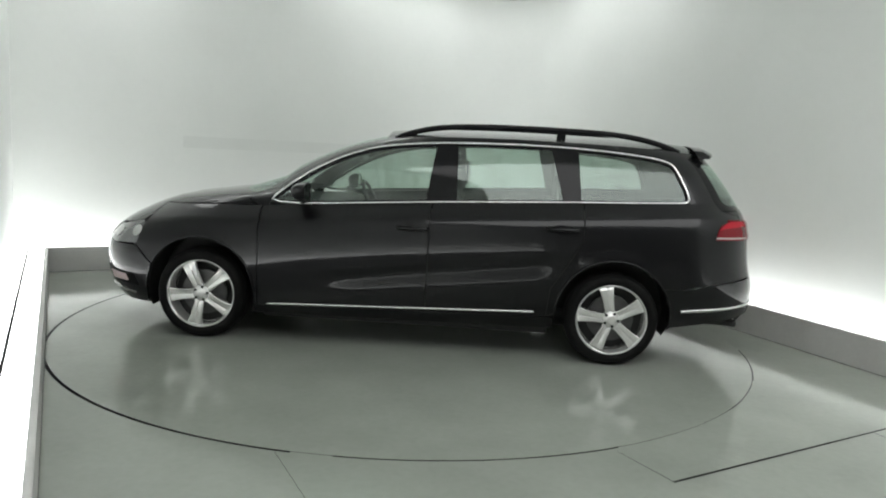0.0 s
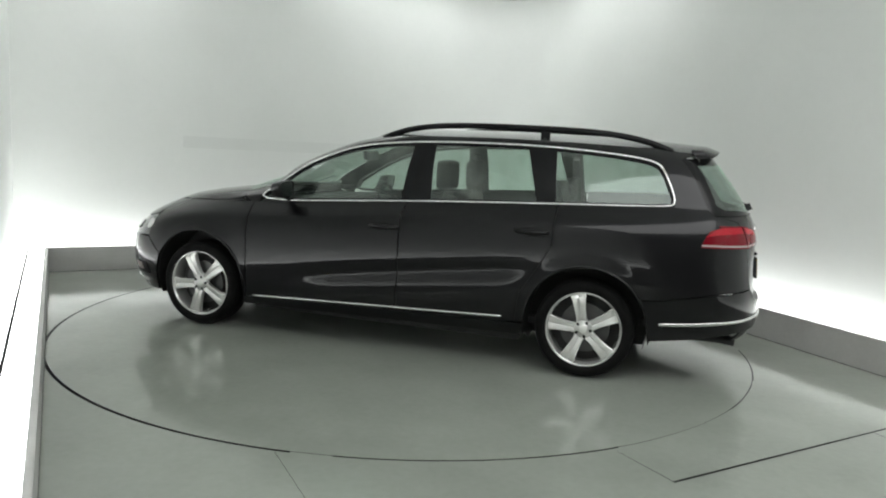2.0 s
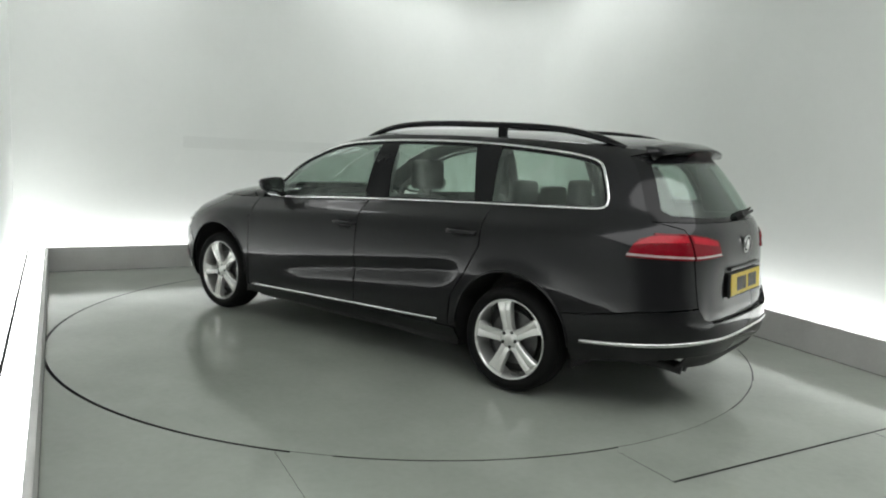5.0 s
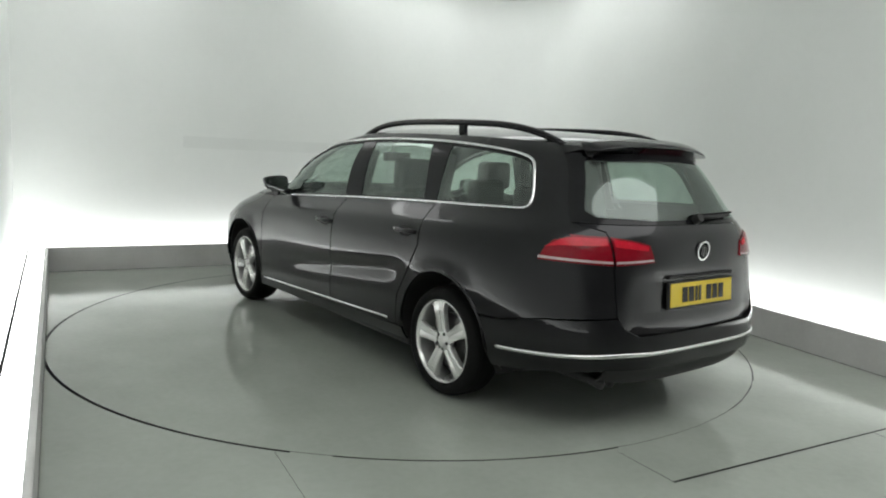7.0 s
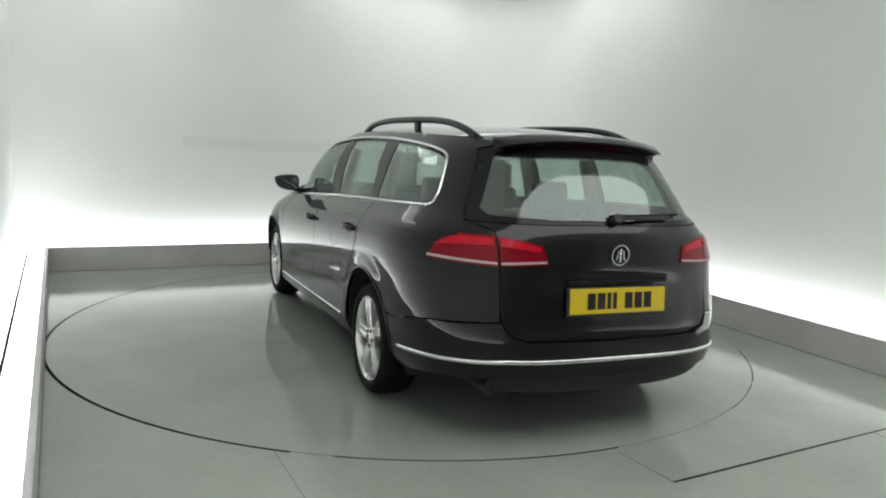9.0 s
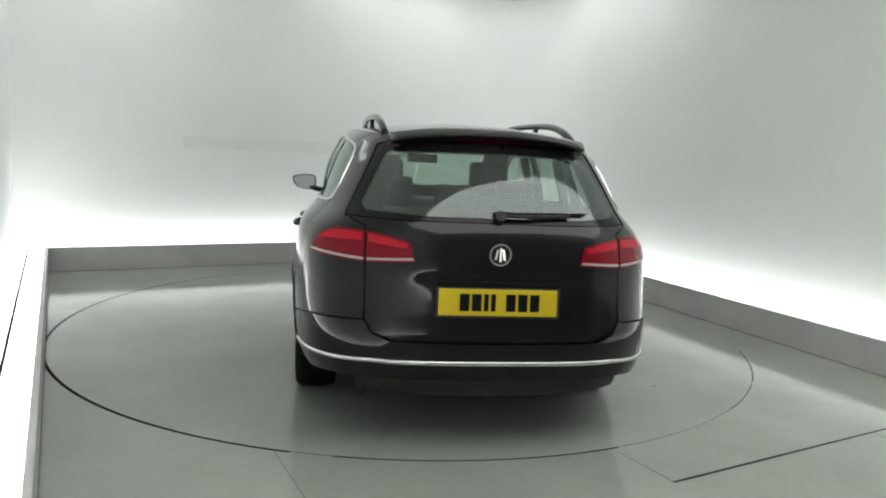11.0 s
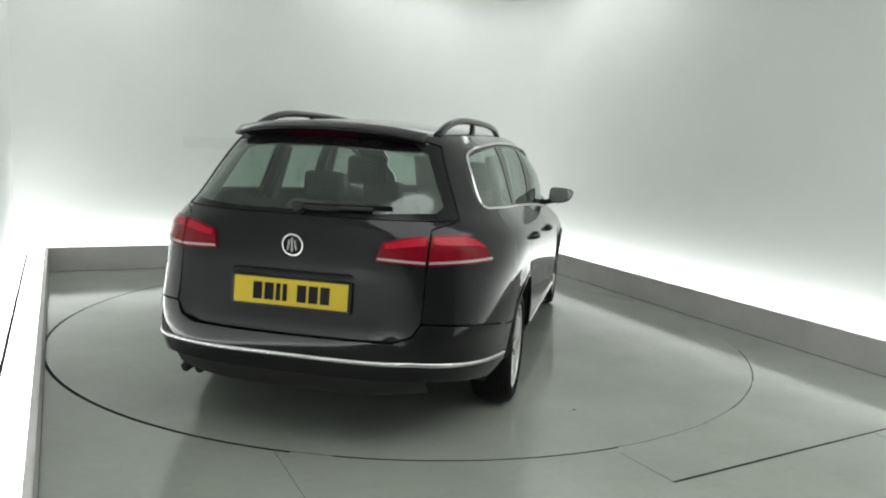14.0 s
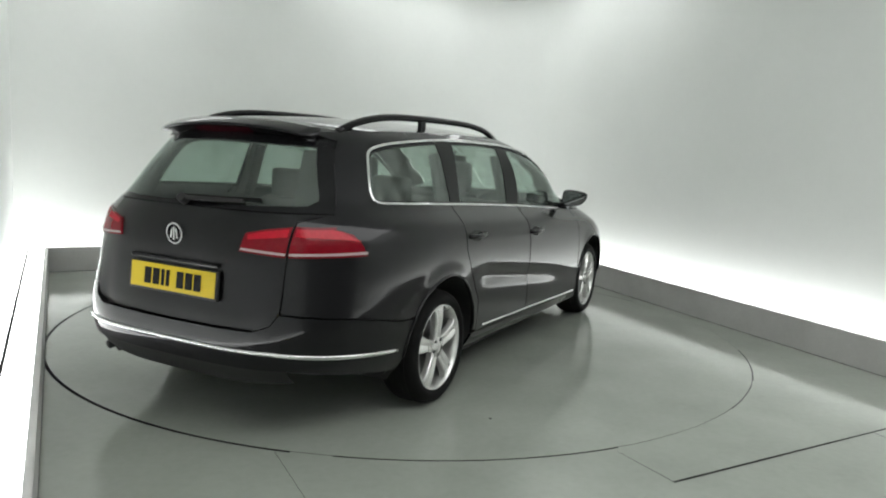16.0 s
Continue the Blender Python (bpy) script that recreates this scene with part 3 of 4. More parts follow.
def build_cabin(car):
    """Seats, dashboard, wheel and mirror seen through the glass."""
    def seat(x, y, w, top, lean):
        m = Matrix.Translation((x, y, 0.42)) @ Matrix.Rotation(math.radians(lean), 4, "Y")
        st = part("seat", block((-0.05, -w / 2, 0.0), (0.09, w / 2, top - 0.42), 0.045, 3, m), FABRIC, car, smooth=True)
        part("cushion", block((x - 0.02, y - w / 2, 0.34), (x + 0.50, y + w / 2, 0.50), 0.05, 3), FABRIC, st, smooth=True)
        return st
    for y in (0.37, -0.37):
        st = seat(-0.13, y, 0.48, 1.02, -14)
        part("headrest", block((-0.35, y - 0.135, 1.055), (-0.25, y + 0.135, 1.255), 0.045, 4), FABRIC, st, smooth=True)
        for d in (-0.06, 0.06):
            part("headrest_post", tube([(-0.27, y + d, 0.98), (-0.30, y + d, 1.08)], 0.007, 6), STEEL, st)
    bench = seat(-0.93, 0.0, 1.24, 0.99, -14)
    for y in (0.37, 0.0, -0.37):
        part("headrest", block((-1.12, y - 0.12, 0.985), (-1.03, y + 0.12, 1.125 if y == 0 else 1.165), 0.04, 4), FABRIC, bench, smooth=True)
    part("load_floor", block((-2.12, -0.60, 0.56), (-1.15, 0.60, 0.60), 0.01), FABRIC, car)
    part("cabin_floor", block((-1.2, -0.70, 0.26), (1.2, 0.70, 0.30), 0.01), PLASTIC, car)
    part("dashboard", block((0.52, -0.70, 0.62), (1.0, 0.70, 0.92), 0.06, 3), PLASTIC, car, smooth=True)
    ring = [Matrix.Translation((0.42, -0.37, 0.87)) @ Matrix.Rotation(math.radians(25), 4, "Y") @ Vector((0, 0.185 * math.cos(a), 0.185 * math.sin(a))) for a in np.linspace(0, math.tau, 32, endpoint=False)]
    wh = part("steering_wheel", tube(ring, 0.015, 8, True), PLASTIC, car, smooth=True)
    for a in (0, 3.14, 4.71):
        q = Matrix.Translation((0.42, -0.37, 0.87)) @ Matrix.Rotation(math.radians(25), 4, "Y") @ Vector((0, 0.18 * math.cos(a), 0.18 * math.sin(a)))
        part("wheel_spoke", tube([(0.44, -0.37, 0.87), q], 0.02, 6), PLASTIC, wh)
    im = part("interior_mirror", block((0.42, -0.11, 1.215), (0.45, 0.13, 1.285), 0.012, 2), BLACK, car)
    part("mirror_stalk", tube([(0.45, 0.01, 1.26), (0.50, 0.01, 1.32)], 0.01, 6), BLACK, im)
    for sg in (1, -1):
        part("pillar_lining", tube([(-0.24, sg * 0.635, 1.30), (-0.23, sg * 0.73, 0.95)], 0.03, 8), FABRIC, car)
        part("rear_lining", tube([(-1.05, sg * 0.62, 1.30), (-1.07, sg * 0.70, 0.98)], 0.03, 8), FABRIC, car)


def build_car():
    car = new("estate_car", None)
    tagged(car, "dark grey estate car with chrome trim, standing on the turntable", "car")
    fa, ra = HUB["front"], HUB["rear"]

    # --- painted panels of the sides
    fender = [(0.965, 0.25), (0.980, 0.25)] + arch(fa, a0=178, a1=28) + [(1.80, 0.60), (1.765, 0.735), (1.70, BELT(1.70) - 0.004)] + [(x, BELT(x) - 0.002) for x in (1.5, 1.3, 1.1)] + [(0.965, 0.905)]
    both("front_wing", side_poly(fender), PAINT, car, step=0.022)
    door_f = [(0.957, 0.262), (-0.144, 0.285), (-0.150, 0.982), (-0.1, 0.979), (0.4, 0.944), (0.92, 0.908), (0.957, 0.903)]
    both("front_door", side_poly(door_f), PAINT, car, step=0.022)
    door_r = [(-0.152, 0.285), (-0.925, 0.30), (-0.942, 0.485), (-1.045, 0.648), (-1.128, 0.80), (-1.130, 1.030), (-1.0, 1.025), (-0.5, 1.003), (-0.158, 0.983)]
    both("rear_door", side_poly(door_r), PAINT, car, step=0.022)
    sill = [(0.978, 0.205), (-0.975, 0.215), (-0.97, 0.293), (-0.93, 0.294), (-0.152, 0.279), (0.955, 0.256), (0.978, 0.246)]
    both("sill", side_poly(sill), PAINT, car)
    # quarter panel, pillars and roof edge in one pressing
    screen = [(1.045, 0.945), (0.955, 1.03), (0.82, 1.125), (0.64, 1.232), (0.44, 1.318), (0.27, 1.368)]
    roof_edge = [(x, TOP(x) - 0.001) for x in (0.16, 0, -0.3, -0.7, -1.1, -1.5, -1.75, -1.90)]
    q = [(-0.93, 0.30)] + arch(ra, a0=2, a1=146)
    q += [(-1.77, 0.525), (-1.9, 0.55), (-2.05, 0.575)]
    low = side_poly(q, closed=False)
    back = rear_poly([(0.66, 0.595), (0.576, 0.60), (0.573, 0.72), (0.573, 0.985), (0.665, 1.02), (0.60, 1.16), (0.535, 1.30), (0.515, 1.345)], closed=False)
    # outline of the window opening, from its front tip over the top and rear to the rear door
    tip = max(range(len(SURROUND)), key=lambda k: SURROUND[k][0])
    ring = SURROUND[tip:] + SURROUND[:tip]
    around = []
    for x, z in ring:
        if around and x > -1.137 and z < 1.06 and around[-1][0] < -1.0:
            break
        around.append((x + (0.004 if z > 1.0 else 0), z + (0.002 if z > 1.07 else -0.001)))
    top = side_poly(list(reversed(roof_edge)) + list(reversed(screen)) + [(0.985, 0.90), (0.93, 0.903)] + around + [(-1.137, 1.037), (-1.137, 0.80), (-1.053, 0.645), (-0.950, 0.482)], closed=False)
    both("quarter_panel", low + back + top, PAINT, car, step=0.022)
    # bonnet and front bumper, by halves
    bonnet = [(1.70, BELT(1.70) + 0.002)] + [(x, BELT(x) + 0.004) for x in (1.5, 1.3, 1.1)] + [(1.02, BELT(1.02) + 0.003), (1.050, 0.944)]
    bon = side_poly(bonnet, closed=False) + [(SR + SIDE + SF * k, z) for k, z in ((0.25, 0.975), (0.6, 0.99), (0.999, 1.0), (0.999, 0.9), (0.999, 0.8), (0.999, 0.71), (0.75, 0.715), (0.5, 0.735))] + side_poly([(1.78, 0.765), (1.74, 0.80)], closed=False)
    both("bonnet", bon, PAINT, car)
    bump = arch(fa, a0=26, a1=0) + [(1.72, 0.235)]
    bum = side_poly(bump, closed=False) + [(SR + SIDE + SF * k, z) for k, z in ((0.3, 0.215), (0.6, 0.21), (0.999, 0.21), (0.999, 0.40), (0.999, 0.58), (0.7, 0.585), (0.5, 0.59))] + side_poly([(1.80, 0.595)], closed=False)
    both("front_bumper", bum, PAINT, car)
    head = side_poly([(1.79, 0.61), (1.755, 0.74), (1.80, 0.765)], closed=False) + [(SR + SIDE + SF * k, z) for k, z in ((0.48, 0.735), (0.62, 0.70), (0.64, 0.62), (0.5, 0.595))]
    for o in both("headlight", head, HEADLAMP, car, off=-0.004):
        sg = 1 if sum(v.co.y for v in o.data.vertices) > 0 else -1
        for k, z in ((0.36, 0.690), (0.50, 0.668)):
            s = SR + SIDE + SF * k
            p3, n3 = skin(s, z), skin_normal(s, z)
            p3, n3 = Vector((p3.x, sg * p3.y, p3.z)), Vector((n3.x, sg * n3.y, n3.z))
            part("reflector", tube([p3 - n3 * 0.004, p3 + n3 * 0.003], 0.040, 20), CHROME, o)
        tagged(o, "clear headlight with chrome reflector")
    gr = [(SR + SIDE + SF * k, z) for k, z in ((0.66, 0.60), (0.66, 0.70), (0.999, 0.70), (0.999, 0.60))]
    both("grille", gr, BLACK, car)
    fog = [(SR + SIDE + SF * k, z) for k, z in ((0.30, 0.325), (0.32, 0.405), (0.60, 0.425), (0.60, 0.315))]
    both("lower_grille", fog, BLACK, car, off=0.004)
    lam = [(SR + SIDE + SF * k, z) for k, z in ((0.36, 0.350), (0.37, 0.395), (0.50, 0.40), (0.50, 0.350))]
    both("fog_lamp", lam, LENS, car, off=0.010)
    blade = [(SR + SIDE + SF * k, z) for k, z in ((0.34, 0.268), (0.34, 0.280), (0.62, 0.292), (0.62, 0.276))]
    both("bumper_trim", blade, CHROME, car, off=0.008)

    # --- dark shell under the panels, underbody, arch liners
    for m in (False, True):
        sh = side_poly([(-1.73, 0.21)] + arch(ra, a0=180, a1=0) + [(-0.97, 0.21), (0.97, 0.21)] + arch(fa, a0=180, a1=0) + [(1.73, 0.21)] + [(1.75, 0.83), (1.3, 0.86), (0.95, 0.89), (-0.1, 0.955), (-1.0, 1.0), (-1.8, 1.03), (-1.95, 0.9)])
        skin_part("inner_shell", sh, PLASTIC, car, step=0.12, off=-0.022, thick=0, mirror=m)
    part("underbody", block((-1.70, -0.60, 0.18), (1.85, 0.60, 0.25), 0.02), PLASTIC, car)
    part("underbody", block((-0.95, -0.80, 0.165), (0.95, 0.80, 0.23), 0.02), PLASTIC, car)
    part("underbody", block((-2.12, -0.62, 0.30), (-1.66, 0.62, 0.36), 0.02), PLASTIC, car)
    for y in (0.50, 0.57):
        part("exhaust_pipe", tube([(-1.72, y, 0.270), (-2.14, y, 0.272), (-2.225, y, 0.262)], 0.023, 14), PLASTIC, car, "dark steel tailpipe", smooth=True)
    for cx in (fa, ra):
        for sg in (1, -1):
            bm, rings = bmesh.new(), []
            for y in (0.885, 0.60):
                rings.append([bm.verts.new((x, sg * (y if y < 0.7 else abs(skin(at_x(x, z), z).y) - 0.008), z)) for x, z in arch(cx, ARCH_R + 0.002, -20, 200, 32)])
            for i in range(32):
                bm.faces.new((rings[0][i], rings[0][i + 1], rings[1][i + 1], rings[1][i]))
            bm.faces.new(rings[1])
            part("arch_liner", bm, PLASTIC, car, smooth=False)

    # --- windows of the sides
    def shrink(poly, d):
        out, n = [], len(poly)
        for i in range(n):
            a, b = np.array(poly[i - 1]), np.array(poly[(i + 1) % n])
            t = (b - a) / (np.linalg.norm(b - a) + 1e-9)
            nr = np.array([-t[1], t[0]])
            q2 = np.array(poly[i]) + nr * d
            out.append(tuple(q2))
        return out
    inner = shrink(SURROUND, 0.016)
    if not inside(SURROUND, [inner[6]])[0]:
        inner = shrink(SURROUND, -0.016)

    def between(xa0, xa1, xb0, xb1):
        """The inner outline cut by two leaning lines; a: rear, b: front; x at z = 1.0 and at z = 1.35."""
        poly = resample(inner, 0.02)
        for x0, x1, sg in ((xa0, xa1, 1), (xb0, xb1, -1)):
            side = lambda q: sg * (q[0] - (x0 + (x1 - x0) * (q[1] - 1.0) / 0.35))
            out = []
            for p, r in zip(poly, poly[1:] + poly[:1]):
                dp, dr = side(p), side(r)
                if dp >= 0:
                    out.append(p)
                if (dp >= 0) != (dr >= 0):
                    k = dp / (dp - dr)
                    out.append((p[0] + (r[0] - p[0]) * k, p[1] + (r[1] - p[1]) * k))
            poly = out
        keep = [poly[0]]
        for p in poly[1:]:
            if math.dist(p, keep[-1]) > 0.004:
                keep.append(p)
        return keep
    wins = [between(-0.115, -0.165, 2, 2), between(-1.010, -0.915, -0.315, -0.305), between(-3, -3, -1.117, -1.089)]
    pillar_outer = shrink(SURROUND, 0.003 if inside(SURROUND, [shrink(SURROUND, 0.003)[6]])[0] else -0.003)
    both("pillar_trim", side_poly(pillar_outer, 0.03), BLACK, car, holes=[side_poly(w2, 0.03) for w2 in wins], off=-0.006, thick=0.012, label="black window pillars")
    both("pillar_lining", side_poly([(-1.106, 0.99), (-1.02, 0.99), (-0.94, 1.33), (-1.084, 1.33)], 0.03), PLASTIC, car, off=-0.024, thick=0.004, step=0.053)
    both("pillar_lining", side_poly([(-1.835, 1.03), (-1.835, 1.18), (-1.835, 1.32)], 0.03, False) + rear_poly([(0.43, 1.32), (0.52, 1.06)], 0.03, False), PLASTIC, car, off=-0.035, thick=0.004, step=0.053)
    for nm, w2 in zip(("front_window", "rear_window", "quarter_window"), wins):
        both(nm, side_poly(w2, 0.03), SIDE_GLASS, car, off=-0.009, thick=0, step=0.06)
    for sg in (1, -1):
        pts = []
        for x, z in resample(SURROUND, 0.03):
            s = at_x(x, z)
            p3 = skin(s, z) + skin_normal(s, z) * 0.003
            pts.append((p3.x, sg * p3.y, p3.z))
        part("window_trim", tube(pts, 0.0085, 6, True), CHROME, car, "chrome window surround", smooth=True)
        pts = []
        for k in range(41):
            x = 0.90 - 1.75 * k / 40
            z = 0.268 + 0.034 * (0.9 - x)
            p3 = skin(at_x(x, z), z)
            pts.append((p3.x, sg * (p3.y + 0.004), p3.z))
        part("sill_trim", tube(pts, 0.0085, 6), CHROME, car, "chrome sill strip", smooth=True)
        # handles, each over a black oval that paints the shade of its recess
        for x0, zc in ((-0.045, 0.822), (-1.0, 0.868)):
            pts = [(x0 + dx, sg * (abs(skin(at_x(x0 + dx, zc), zc).y) + dy), zc) for dx, dy in ((0.10, -0.004), (0.085, 0.022), (0.04, 0.033), (-0.04, 0.033), (-0.085, 0.022), (-0.10, -0.004))]
            part("door_handle", tube(pts, 0.014, 8, flat=0.8), PAINT, car, smooth=True)
            rec = [(x0 + 0.075 * math.cos(a), zc - 0.004 + 0.03 * math.sin(a)) for a in np.linspace(0, math.tau, 24, endpoint=False)]
            skin_part("recess_shade", side_poly(rec), BLACK, car, off=0.0022, thick=0.004, mirror=sg < 0)
        # mirrors
        face = [(0.838, 0.975), (0.843, 1.058), (0.868, 1.074), (0.945, 1.072), (1.005, 1.062), (1.024, 1.050), (1.022, 1.020), (0.998, 0.978), (0.945, 0.955), (0.875, 0.952)]
        for _ in range(2):
            face = [(p[0] * (1 - k) + q[0] * k, p[1] * (1 - k) + q[1] * k) for p, q in zip(face, face[1:] + face[:1]) for k in (0.25, 0.75)]
        cy, cz = 0.928, 1.010
        bm, rings = bmesh.new(), []
        for x, k in ((0.640, 0.93), (0.632, 0.96), (0.632, 1.0), (0.650, 1.03), (0.680, 0.99), (0.705, 0.88), (0.722, 0.68), (0.730, 0.40)):
            rings.append([bm.verts.new((x, sg * (cy + (y - cy) * k), cz + (z - cz) * k)) for y, z in face])
        for r0, r1 in zip(rings, rings[1:]):
            for i in range(len(face)):
                j = (i + 1) % len(face)
                bm.faces.new((r0[i], r0[j], r1[j], r1[i]))
        bm.faces.new(rings[-1])
        mir = part("door_mirror", bm, PAINT, car, "dark grey door mirror", smooth=True)
        g = bmesh.new()
        rings = [[g.verts.new((x, sg * (cy + (y - cy) * 0.92), cz + (z - cz) * 0.92)) for y, z in face] for x in (0.637, 0.645)]
        g.faces.new(rings[0])
        g.faces.new(list(reversed(rings[1])))
        for i in range(len(face)):
            j = (i + 1) % len(face)
            g.faces.new((rings[0][i], rings[1][i], rings[1][j], rings[0][j]))
        part("mirror_glass", g, MIRROR, mir)
        st = tube([(0.70, sg * 0.76, 0.945), (0.69, sg * 0.82, 0.955), (0.675, sg * 0.88, 0.972)], 0.022, 8, flat=1.4)
        part("mirror_foot", st, BLACK, mir, smooth=True)

    # --- rear: glass, tailgate, bumper, lamps
    def loop(rows):
        left = rear_poly(rows, 0.03, False)
        return left + [(-s, z) for s, z in reversed(left) if abs(s) > 1e-4]
    g_out, g_in = loop([(0.0, 1.028), (0.68, 1.026), (0.618, 1.16), (0.553, 1.30), (0.53, 1.352), (0.0, 1.366)]), loop([(0.0, 1.047), (0.3, 1.045), (0.57, 1.055), (0.592, 1.08), (0.478, 1.308), (0.455, 1.318), (0.0, 1.326)])
    skin_part("rear_window", g_in, REAR_GLASS, car, off=-0.003, thick=0, step=0.03, label="tinted rear window")
    skin_part("rear_window_border", g_out, BLACK, car, holes=[g_in], thick=0.01, off=-0.005, label="black rear window border")

    def recess(s, z):
        """The lower tailgate stands back above the bumper; the plate sits in a shallow bay with scooped ends."""
        y = abs(s)
        bay = ease((0.43 - y) / 0.13) * ease((0.82 - z) / 0.04) * ease((z - 0.56) / 0.06)
        return -0.003 * bay - 0.6 * max(0.0, -2.318 - REAR(z)) * ease((0.575 - y) / 0.15) * ease((0.88 - z) / 0.14)
    gate = loop([(0.0, 0.5155), (0.462, 0.5195), (0.537, 0.5475), (0.5685, 0.600), (0.5685, 0.72), (0.5685, 0.99), (0.65, 1.019), (0.0, 1.023)])
    skin_part("tailgate", gate, PAINT, car, step=0.024, shape=recess, thick=0.045, label="painted tailgate with recessed plate bay")
    bumper = rear_poly([(0.0, 0.511), (0.465, 0.515), (0.541, 0.543), (0.572, 0.594)], 0.03, False) + side_poly([(-2.05, 0.568), (-1.9, 0.543), (-1.77, 0.517)] + arch(ra, a0=148, a1=180) + [(-1.722, 0.265), (-1.9, 0.290), (-2.1, 0.322)], 0.04, False) + rear_poly([(0.6, 0.350), (0.3, 0.350), (0.0, 0.348)], 0.03, False)
    skin_part("rear_bumper", bumper + [(-s, z) for s, z in reversed(bumper) if abs(s) > 1e-4], PAINT, car, step=0.04, thick=0.06)
    val = rear_poly([(0.0, 0.362), (0.60, 0.364), (0.60, 0.268), (0.3, 0.245), (0.0, 0.240)], 0.04, False)
    skin_part("rear_valance", val + [(-s, z) for s, z in reversed(val) if abs(s) > 1e-4], PLASTIC, car, step=0.04, off=-0.014)
    pts = []
    srow = np.linspace(at_x(-1.78, 0.39), -at_x(-1.78, 0.39), 81)
    for s in srow:
        k = abs(s) / srow[0]
        z = 0.428 - 0.045 * max(0, k - 0.45) / 0.55
        pts.append(skin(s, z) + skin_normal(s, z) * 0.003)
    part("bumper_trim", tube(pts, 0.0105, 8, flat=0.6), CHROME, car, "chrome strip round the rear bumper", smooth=True)
    lamp_o = side_poly([(-1.974, 0.845), (-1.986, 0.89), (-2.012, 0.935), (-2.075, 0.958)], 0.03, False) + rear_poly([(0.70, 0.966), (0.575, 0.966), (0.575, 0.838)], 0.03, False)
    lamp_i = rear_poly([(0.565, 0.965), (0.47, 0.952), (0.385, 0.932), (0.364, 0.853), (0.565, 0.838)], 0.03)
    for nm, poly, lo, hi in (("rear_light", lamp_o, 0.575, None), ("tailgate_light", lamp_i, 0.362, 0.565)):
        lights = both(nm, poly, RED, car, off=0.008, thick=0.016, step=0.03, label="red rear light with a white lower band")
        band = (side_poly([(-1.972, 0.852), (-1.973, 0.863)], 0.03, False) + rear_poly([(0.577, 0.856), (0.577, 0.846)], 0.02, False)) if hi is None else rear_poly([(0.563, 0.846), (0.563, 0.856), (0.375, 0.868), (0.370, 0.859)], 0.03)
        for o, m in zip(lights, (False, True)):
            # brighter red top of the lens, its highlight put into the colour
            upper = (side_poly([(-1.99, 0.905), (-2.05, 0.945)], 0.03, False) + rear_poly([(0.69, 0.955), (0.583, 0.956), (0.583, 0.925)], 0.02, False) + side_poly([(-2.05, 0.915)], 0.03, False)) if hi is None else rear_poly([(0.557, 0.955), (0.47, 0.943), (0.395, 0.925), (0.40, 0.905), (0.557, 0.922)], 0.03)
            skin_part("highlight_band", upper, BRIGHT_RED, o, off=0.0105, thick=0.004, step=0.02, mirror=m)
            skin_part("white_band", band, LENS, o, off=0.0115, thick=0.004, step=0.02, mirror=m)
    # badge: plain chrome ring and bars
    zc = 0.897
    bx = skin(0, zc).x - 0.004
    def disc(r0, r1, depth):
        bm = lathe([(0, r0), (depth, r0), (depth, r1), (0, r1)] if r0 else [(0, r1), (depth, r1 * 0.98), (depth + 0.002, 0.0)], 40, bool(r0))
        bmesh.ops.transform(bm, matrix=Matrix.Translation((bx, 0, zc)) @ Matrix.Rotation(math.radians(-4), 4, "Y") @ Matrix.Rotation(math.radians(90), 4, "Z"), verts=bm.verts)
        return bm
    badge = part("badge", disc(0, 0.046, 0.003), BLACK, car, "round chrome badge", smooth=True)
    part("badge_ring", disc(0.042, 0.049, 0.009), CHROME, badge)
    for y0, h in ((-0.020, 0.022), (0.0, 0.030), (0.020, 0.022)):
        part("badge_bar", tube([(bx - 0.008, y0, zc - h), (bx - 0.008, y0 * 0.6, zc + h)], 0.0058, 6), CHROME, badge)
    # number plate with plain bars
    m = Matrix.Translation((-2.337, 0, 0.690)) @ Matrix.Rotation(math.radians(5), 4, "Y")
    plate = part("number_plate", block((-0.006, -0.262, -0.058), (0.004, 0.262, 0.058), 0.004, 2, m), YELLOW, car, "yellow rear number plate with dark bars")
    y = 0.17
    for w2 in (0.042, 0.042, 0.020, 0.020, None, 0.042, 0.042, 0.042):
        if w2 is None:
            y -= 0.035
            continue
        part("plate_bar", block((-0.0085, y - w2, -0.037), (-0.0062, y, 0.037), 0, 1, m), BLACK, plate)
        y -= w2 + 0.011
    part("plate_holder", block((-0.003, -0.275, -0.068), (0.012, 0.275, 0.064), 0.004, 2, m), PLASTIC, car)
    part("plate_light_bar", block((-2.334, -0.27, 0.768), (-2.285, 0.27, 0.786), 0.006, 2), BLACK, car)
    # wiper
    wp = lambda y2, z2, o: skin(at_y(y2, z2), z2) + skin_normal(at_y(y2, z2), z2) * o
    wiper = part("wiper", tube([wp(0.0, 1.048, 0.022), wp(-0.12, 1.049, 0.022), wp(-0.32, 1.056, 0.014)], 0.009, 8), PLASTIC, car, "black rear wiper", smooth=True)
    part("wiper_pivot", tube([wp(0.0, 1.046, -0.004), wp(0.0, 1.046, 0.034)], 0.024, 14), PLASTIC, wiper)
    part("wiper_blade", tube([wp(0.03, 1.062, 0.010), wp(-0.2, 1.066, 0.010), wp(-0.40, 1.068, 0.010)], 0.0065, 6), RUBBER, wiper)

    # --- roof, spoiler, rails
    def roof_z(x, y, ye):
        return TOP(x) - 0.001 + 0.061 * (1 - (y / ye) ** 2)
    xs, ny = np.linspace(-1.99, 0.20, 60), 20
    verts, faces = [], []
    for x in xs:
        z = TOP(x) - 0.001
        s = at_x(x, z)
        ye = skin(s, z).y
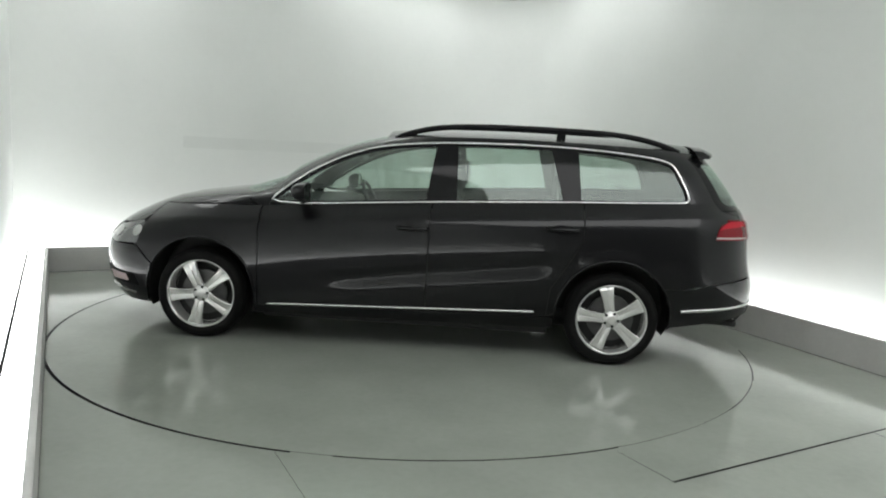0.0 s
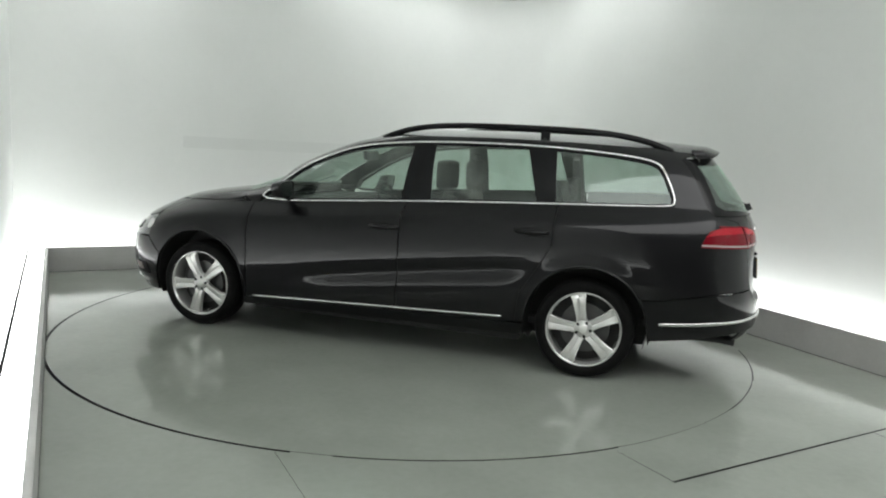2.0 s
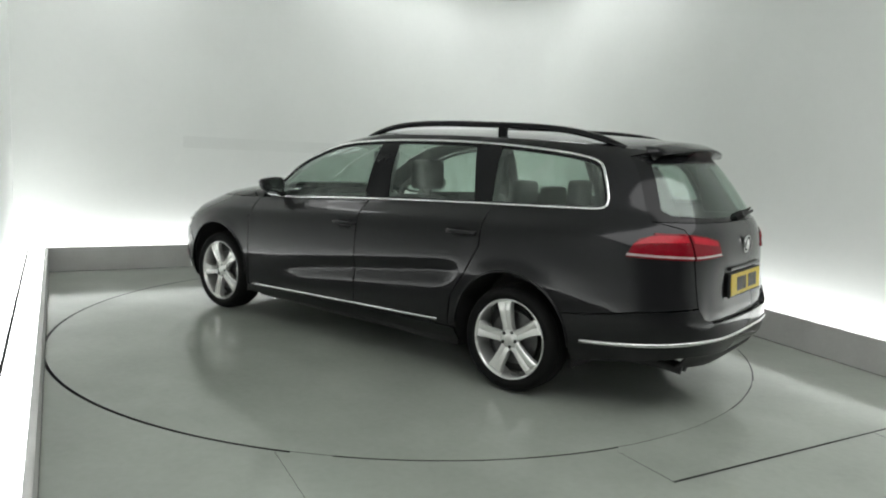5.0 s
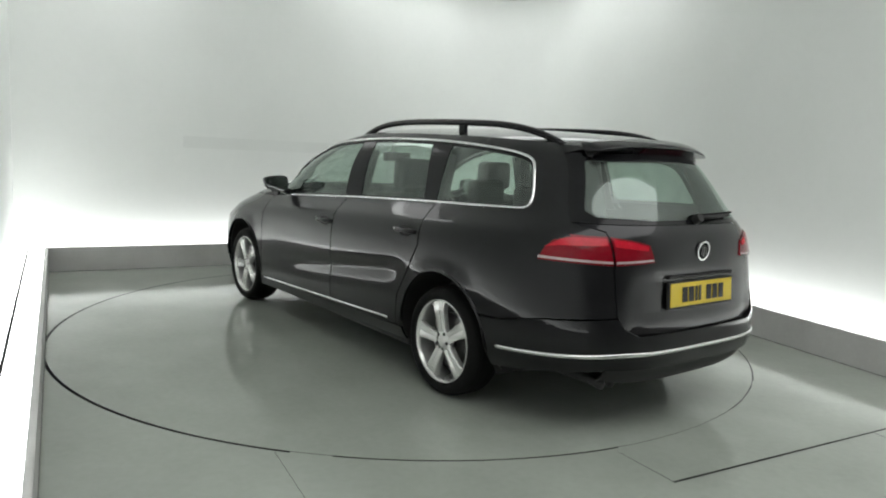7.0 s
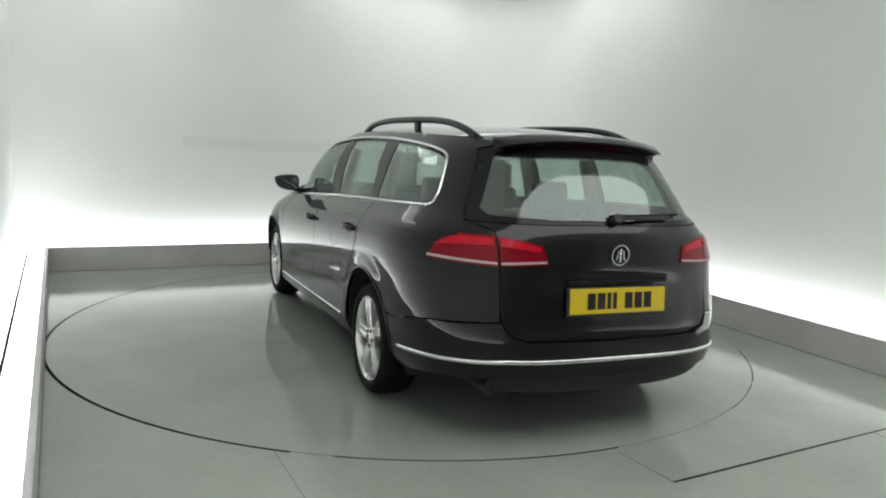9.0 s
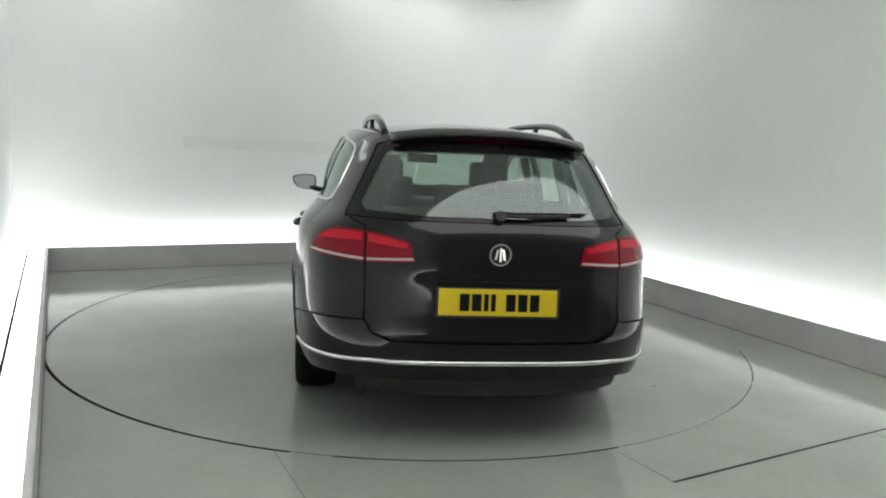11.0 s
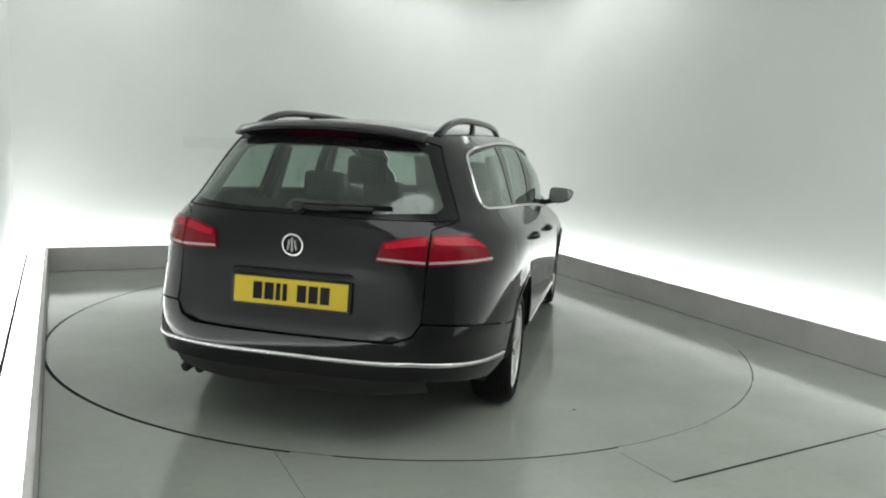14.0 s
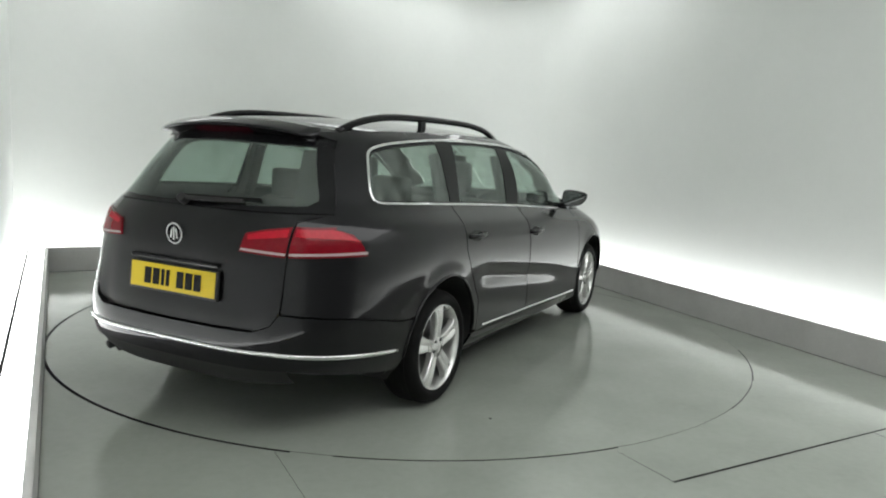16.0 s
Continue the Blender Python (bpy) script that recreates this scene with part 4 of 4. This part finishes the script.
        for j in range(ny + 1):
            y2 = ye * math.sin((j / ny - 0.5) * math.pi)
            verts.append((x, y2, roof_z(x, y2, ye)))
    for i in range(len(xs) - 1):
        for j in range(ny):
            a = i * (ny + 1) + j
            faces.append((a, a + ny + 1, a + ny + 2, a + 1))
    mesh_object("roof", verts, faces, PAINT, car)
    mesh_object("roof_lining", [(x, y2 * 0.98, z - 0.02) for x, y2, z in verts], [tuple(reversed(f)) for f in faces], BEIGE, car)
    # windscreen
    base = [(0.999, 1.0), (0.6, 0.99), (0.25, 0.975)]
    ws = [(SR + SIDE + SF * k, z) for k, z in base] + side_poly([(x + 0.004, z) for x, z in screen], closed=False) + [(SR + SIDE + SF * k, z) for k, z in ((0.45, 1.395), (0.7, 1.407), (0.999, 1.413))]
    both("windscreen", ws, SIDE_GLASS, car, thick=0, step=0.07)
    # spoiler over the rear window
    rows, under = [], []
    ys = np.linspace(-1, 1, 25)
    bm = bmesh.new()
    for t in ys:
        w2 = 0.462
        y2 = w2 * t
        drop = 0.040 * abs(t) ** 2.5
        pull = 0.075 * abs(t) ** 3
        thin = 0.7 * abs(t) ** 2.5
        sec = [(-1.90 + pull * 0.3, 1.440 - drop), (-1.98 + pull * 0.6, 1.4365 - drop), (-2.055 + pull, 1.408 - drop), (-2.062 + pull, 1.401 - drop), (-2.052 + pull, 1.395 - drop + 0.002 * thin), (-1.99 + pull, 1.352 - drop * 0.6 + 0.034 * thin), (-1.93, 1.35 - drop + 0.03 * thin)]
        rows.append([bm.verts.new((x, y2, z)) for x, z in sec])
        under.append([(x - 0.003, y2, z - 0.002) for x, z in sec[4:6]])
    for r0, r1 in zip(rows, rows[1:]):
        for i in range(6):
            bm.faces.new((r0[i], r0[i + 1], r1[i + 1], r1[i]))
    bm.faces.new(rows[0])
    bm.faces.new(rows[-1])
    sp = part("spoiler", bm, PAINT, car, smooth=True)
    bm = bmesh.new()
    rows = [[bm.verts.new(p) for p in pair] for pair in under]
    for r0, r1 in zip(rows, rows[1:]):
        bm.faces.new((r0[0], r0[1], r1[1], r1[0]))
    part("spoiler_underside", bm, BLACK, sp, "black underside of the spoiler", smooth=True)
    bm, rows = bmesh.new(), []
    for y2 in (-0.165, -0.08, 0.0, 0.08, 0.165):
        d = 0.040 * abs(y2 / 0.462) ** 2.5
        rows.append([bm.verts.new((x, y2, z - d)) for x, z in ((-2.046, 1.384), (-2.014, 1.361), (-2.000, 1.366), (-2.036, 1.392))])
    for r0, r1 in zip(rows, rows[1:]):
        for i in range(4):
            bm.faces.new((r0[i], r0[(i + 1) % 4], r1[(i + 1) % 4], r1[i]))
    bm.faces.new(rows[0])
    bm.faces.new(rows[-1])
    part("brake_light", bm, DARK_RED, sp, "dark red high brake light")
    for sg in (1, -1):
        pts = []
        for k in range(49):
            t = k / 48
            x = 0.14 - 1.91 * t
            z0 = TOP(x) - 0.004
            lift = 0.082 * (1 - abs(2 * t - 1) ** 4.5)
            yy = 0.525 - 0.02 * abs(2 * t - 1) ** 2 - 0.012 * t
            pts.append((x, sg * (yy - 0.02), z0 - 0.002 + lift))
        rail = part("roof_rail", tube(pts, 0.019, 8, flat=1.1), BLACK, car, "black roof rail", smooth=True)
        for x, w2 in ((-0.98, 0.03),):
            part("rail_post", block((x - w2, sg * 0.496 - 0.012, TOP(x) + 0.004), (x + w2, sg * 0.496 + 0.012, TOP(x) + 0.075), 0.006), BLACK, rail)

    # --- rolled lips of the wheel arches
    for cx in (fa, ra):
        for sg in (1, -1):
            pts = []
            for x, z in arch(cx, ARCH_R + 0.001, 2, 178, 30):
                p3 = skin(at_x(x, z), z)
                pts.append((p3.x, sg * (p3.y + 0.002), p3.z))
            part("arch_lip", tube(pts, 0.007, 8), PAINT, car, smooth=True)
    build_cabin(car)

    # --- wheels
    for nm, cx in HUB.items():
        for left in (True, False):
            turn = {"front": -66, "rear": -78}[nm] if left else -87
            build_wheel(car, (cx, (0.880 if left else -0.880), HUB_Z), left, turn)
    return car


CAR = build_car()


def build_chip():
    bm = bmesh.new()
    bmesh.ops.create_icosphere(bm, subdivisions=1, radius=0.009)
    for v in bm.verts:
        v.co = Vector((v.co.x * 1.4, v.co.y, abs(v.co.z) * 0.5))
    return tagged(part("paint_chip", bm, PIT), "small dark flake lying on the turntable", "debris")


CHIP = build_chip()


def motions():
    """The disc turns once in about 50 seconds and carries the car."""
    rows_car, rows_disc = [], []
    for k in range(17):
        t = float(k)
        a = math.radians(174.018 - 6.79505 * t - 0.0295676 * t * t + 0.000678348 * t**3)
        ox, oy = -0.0398, -0.1132
        x, y = math.cos(a) * ox - math.sin(a) * oy, math.sin(a) * ox + math.cos(a) * oy
        rows_car.append((t, pose(x, y, 0, 0, 0, math.degrees(a))))
        rows_disc.append((t, pose(0, 0, 0, 0, 0, math.degrees(a))))
    rows_chip = []
    for t, m in rows_disc:
        a = math.radians(-51.85) + m.to_euler().z - math.radians(85.77)
        rows_chip.append((t, pose(1.962 * math.cos(a), 1.962 * math.sin(a), 0.0, 0, 0, math.degrees(a))))
    walk(CHIP, rows_chip)
    walk(CAR, rows_car)
    walk(TABLE, rows_disc)


motions()
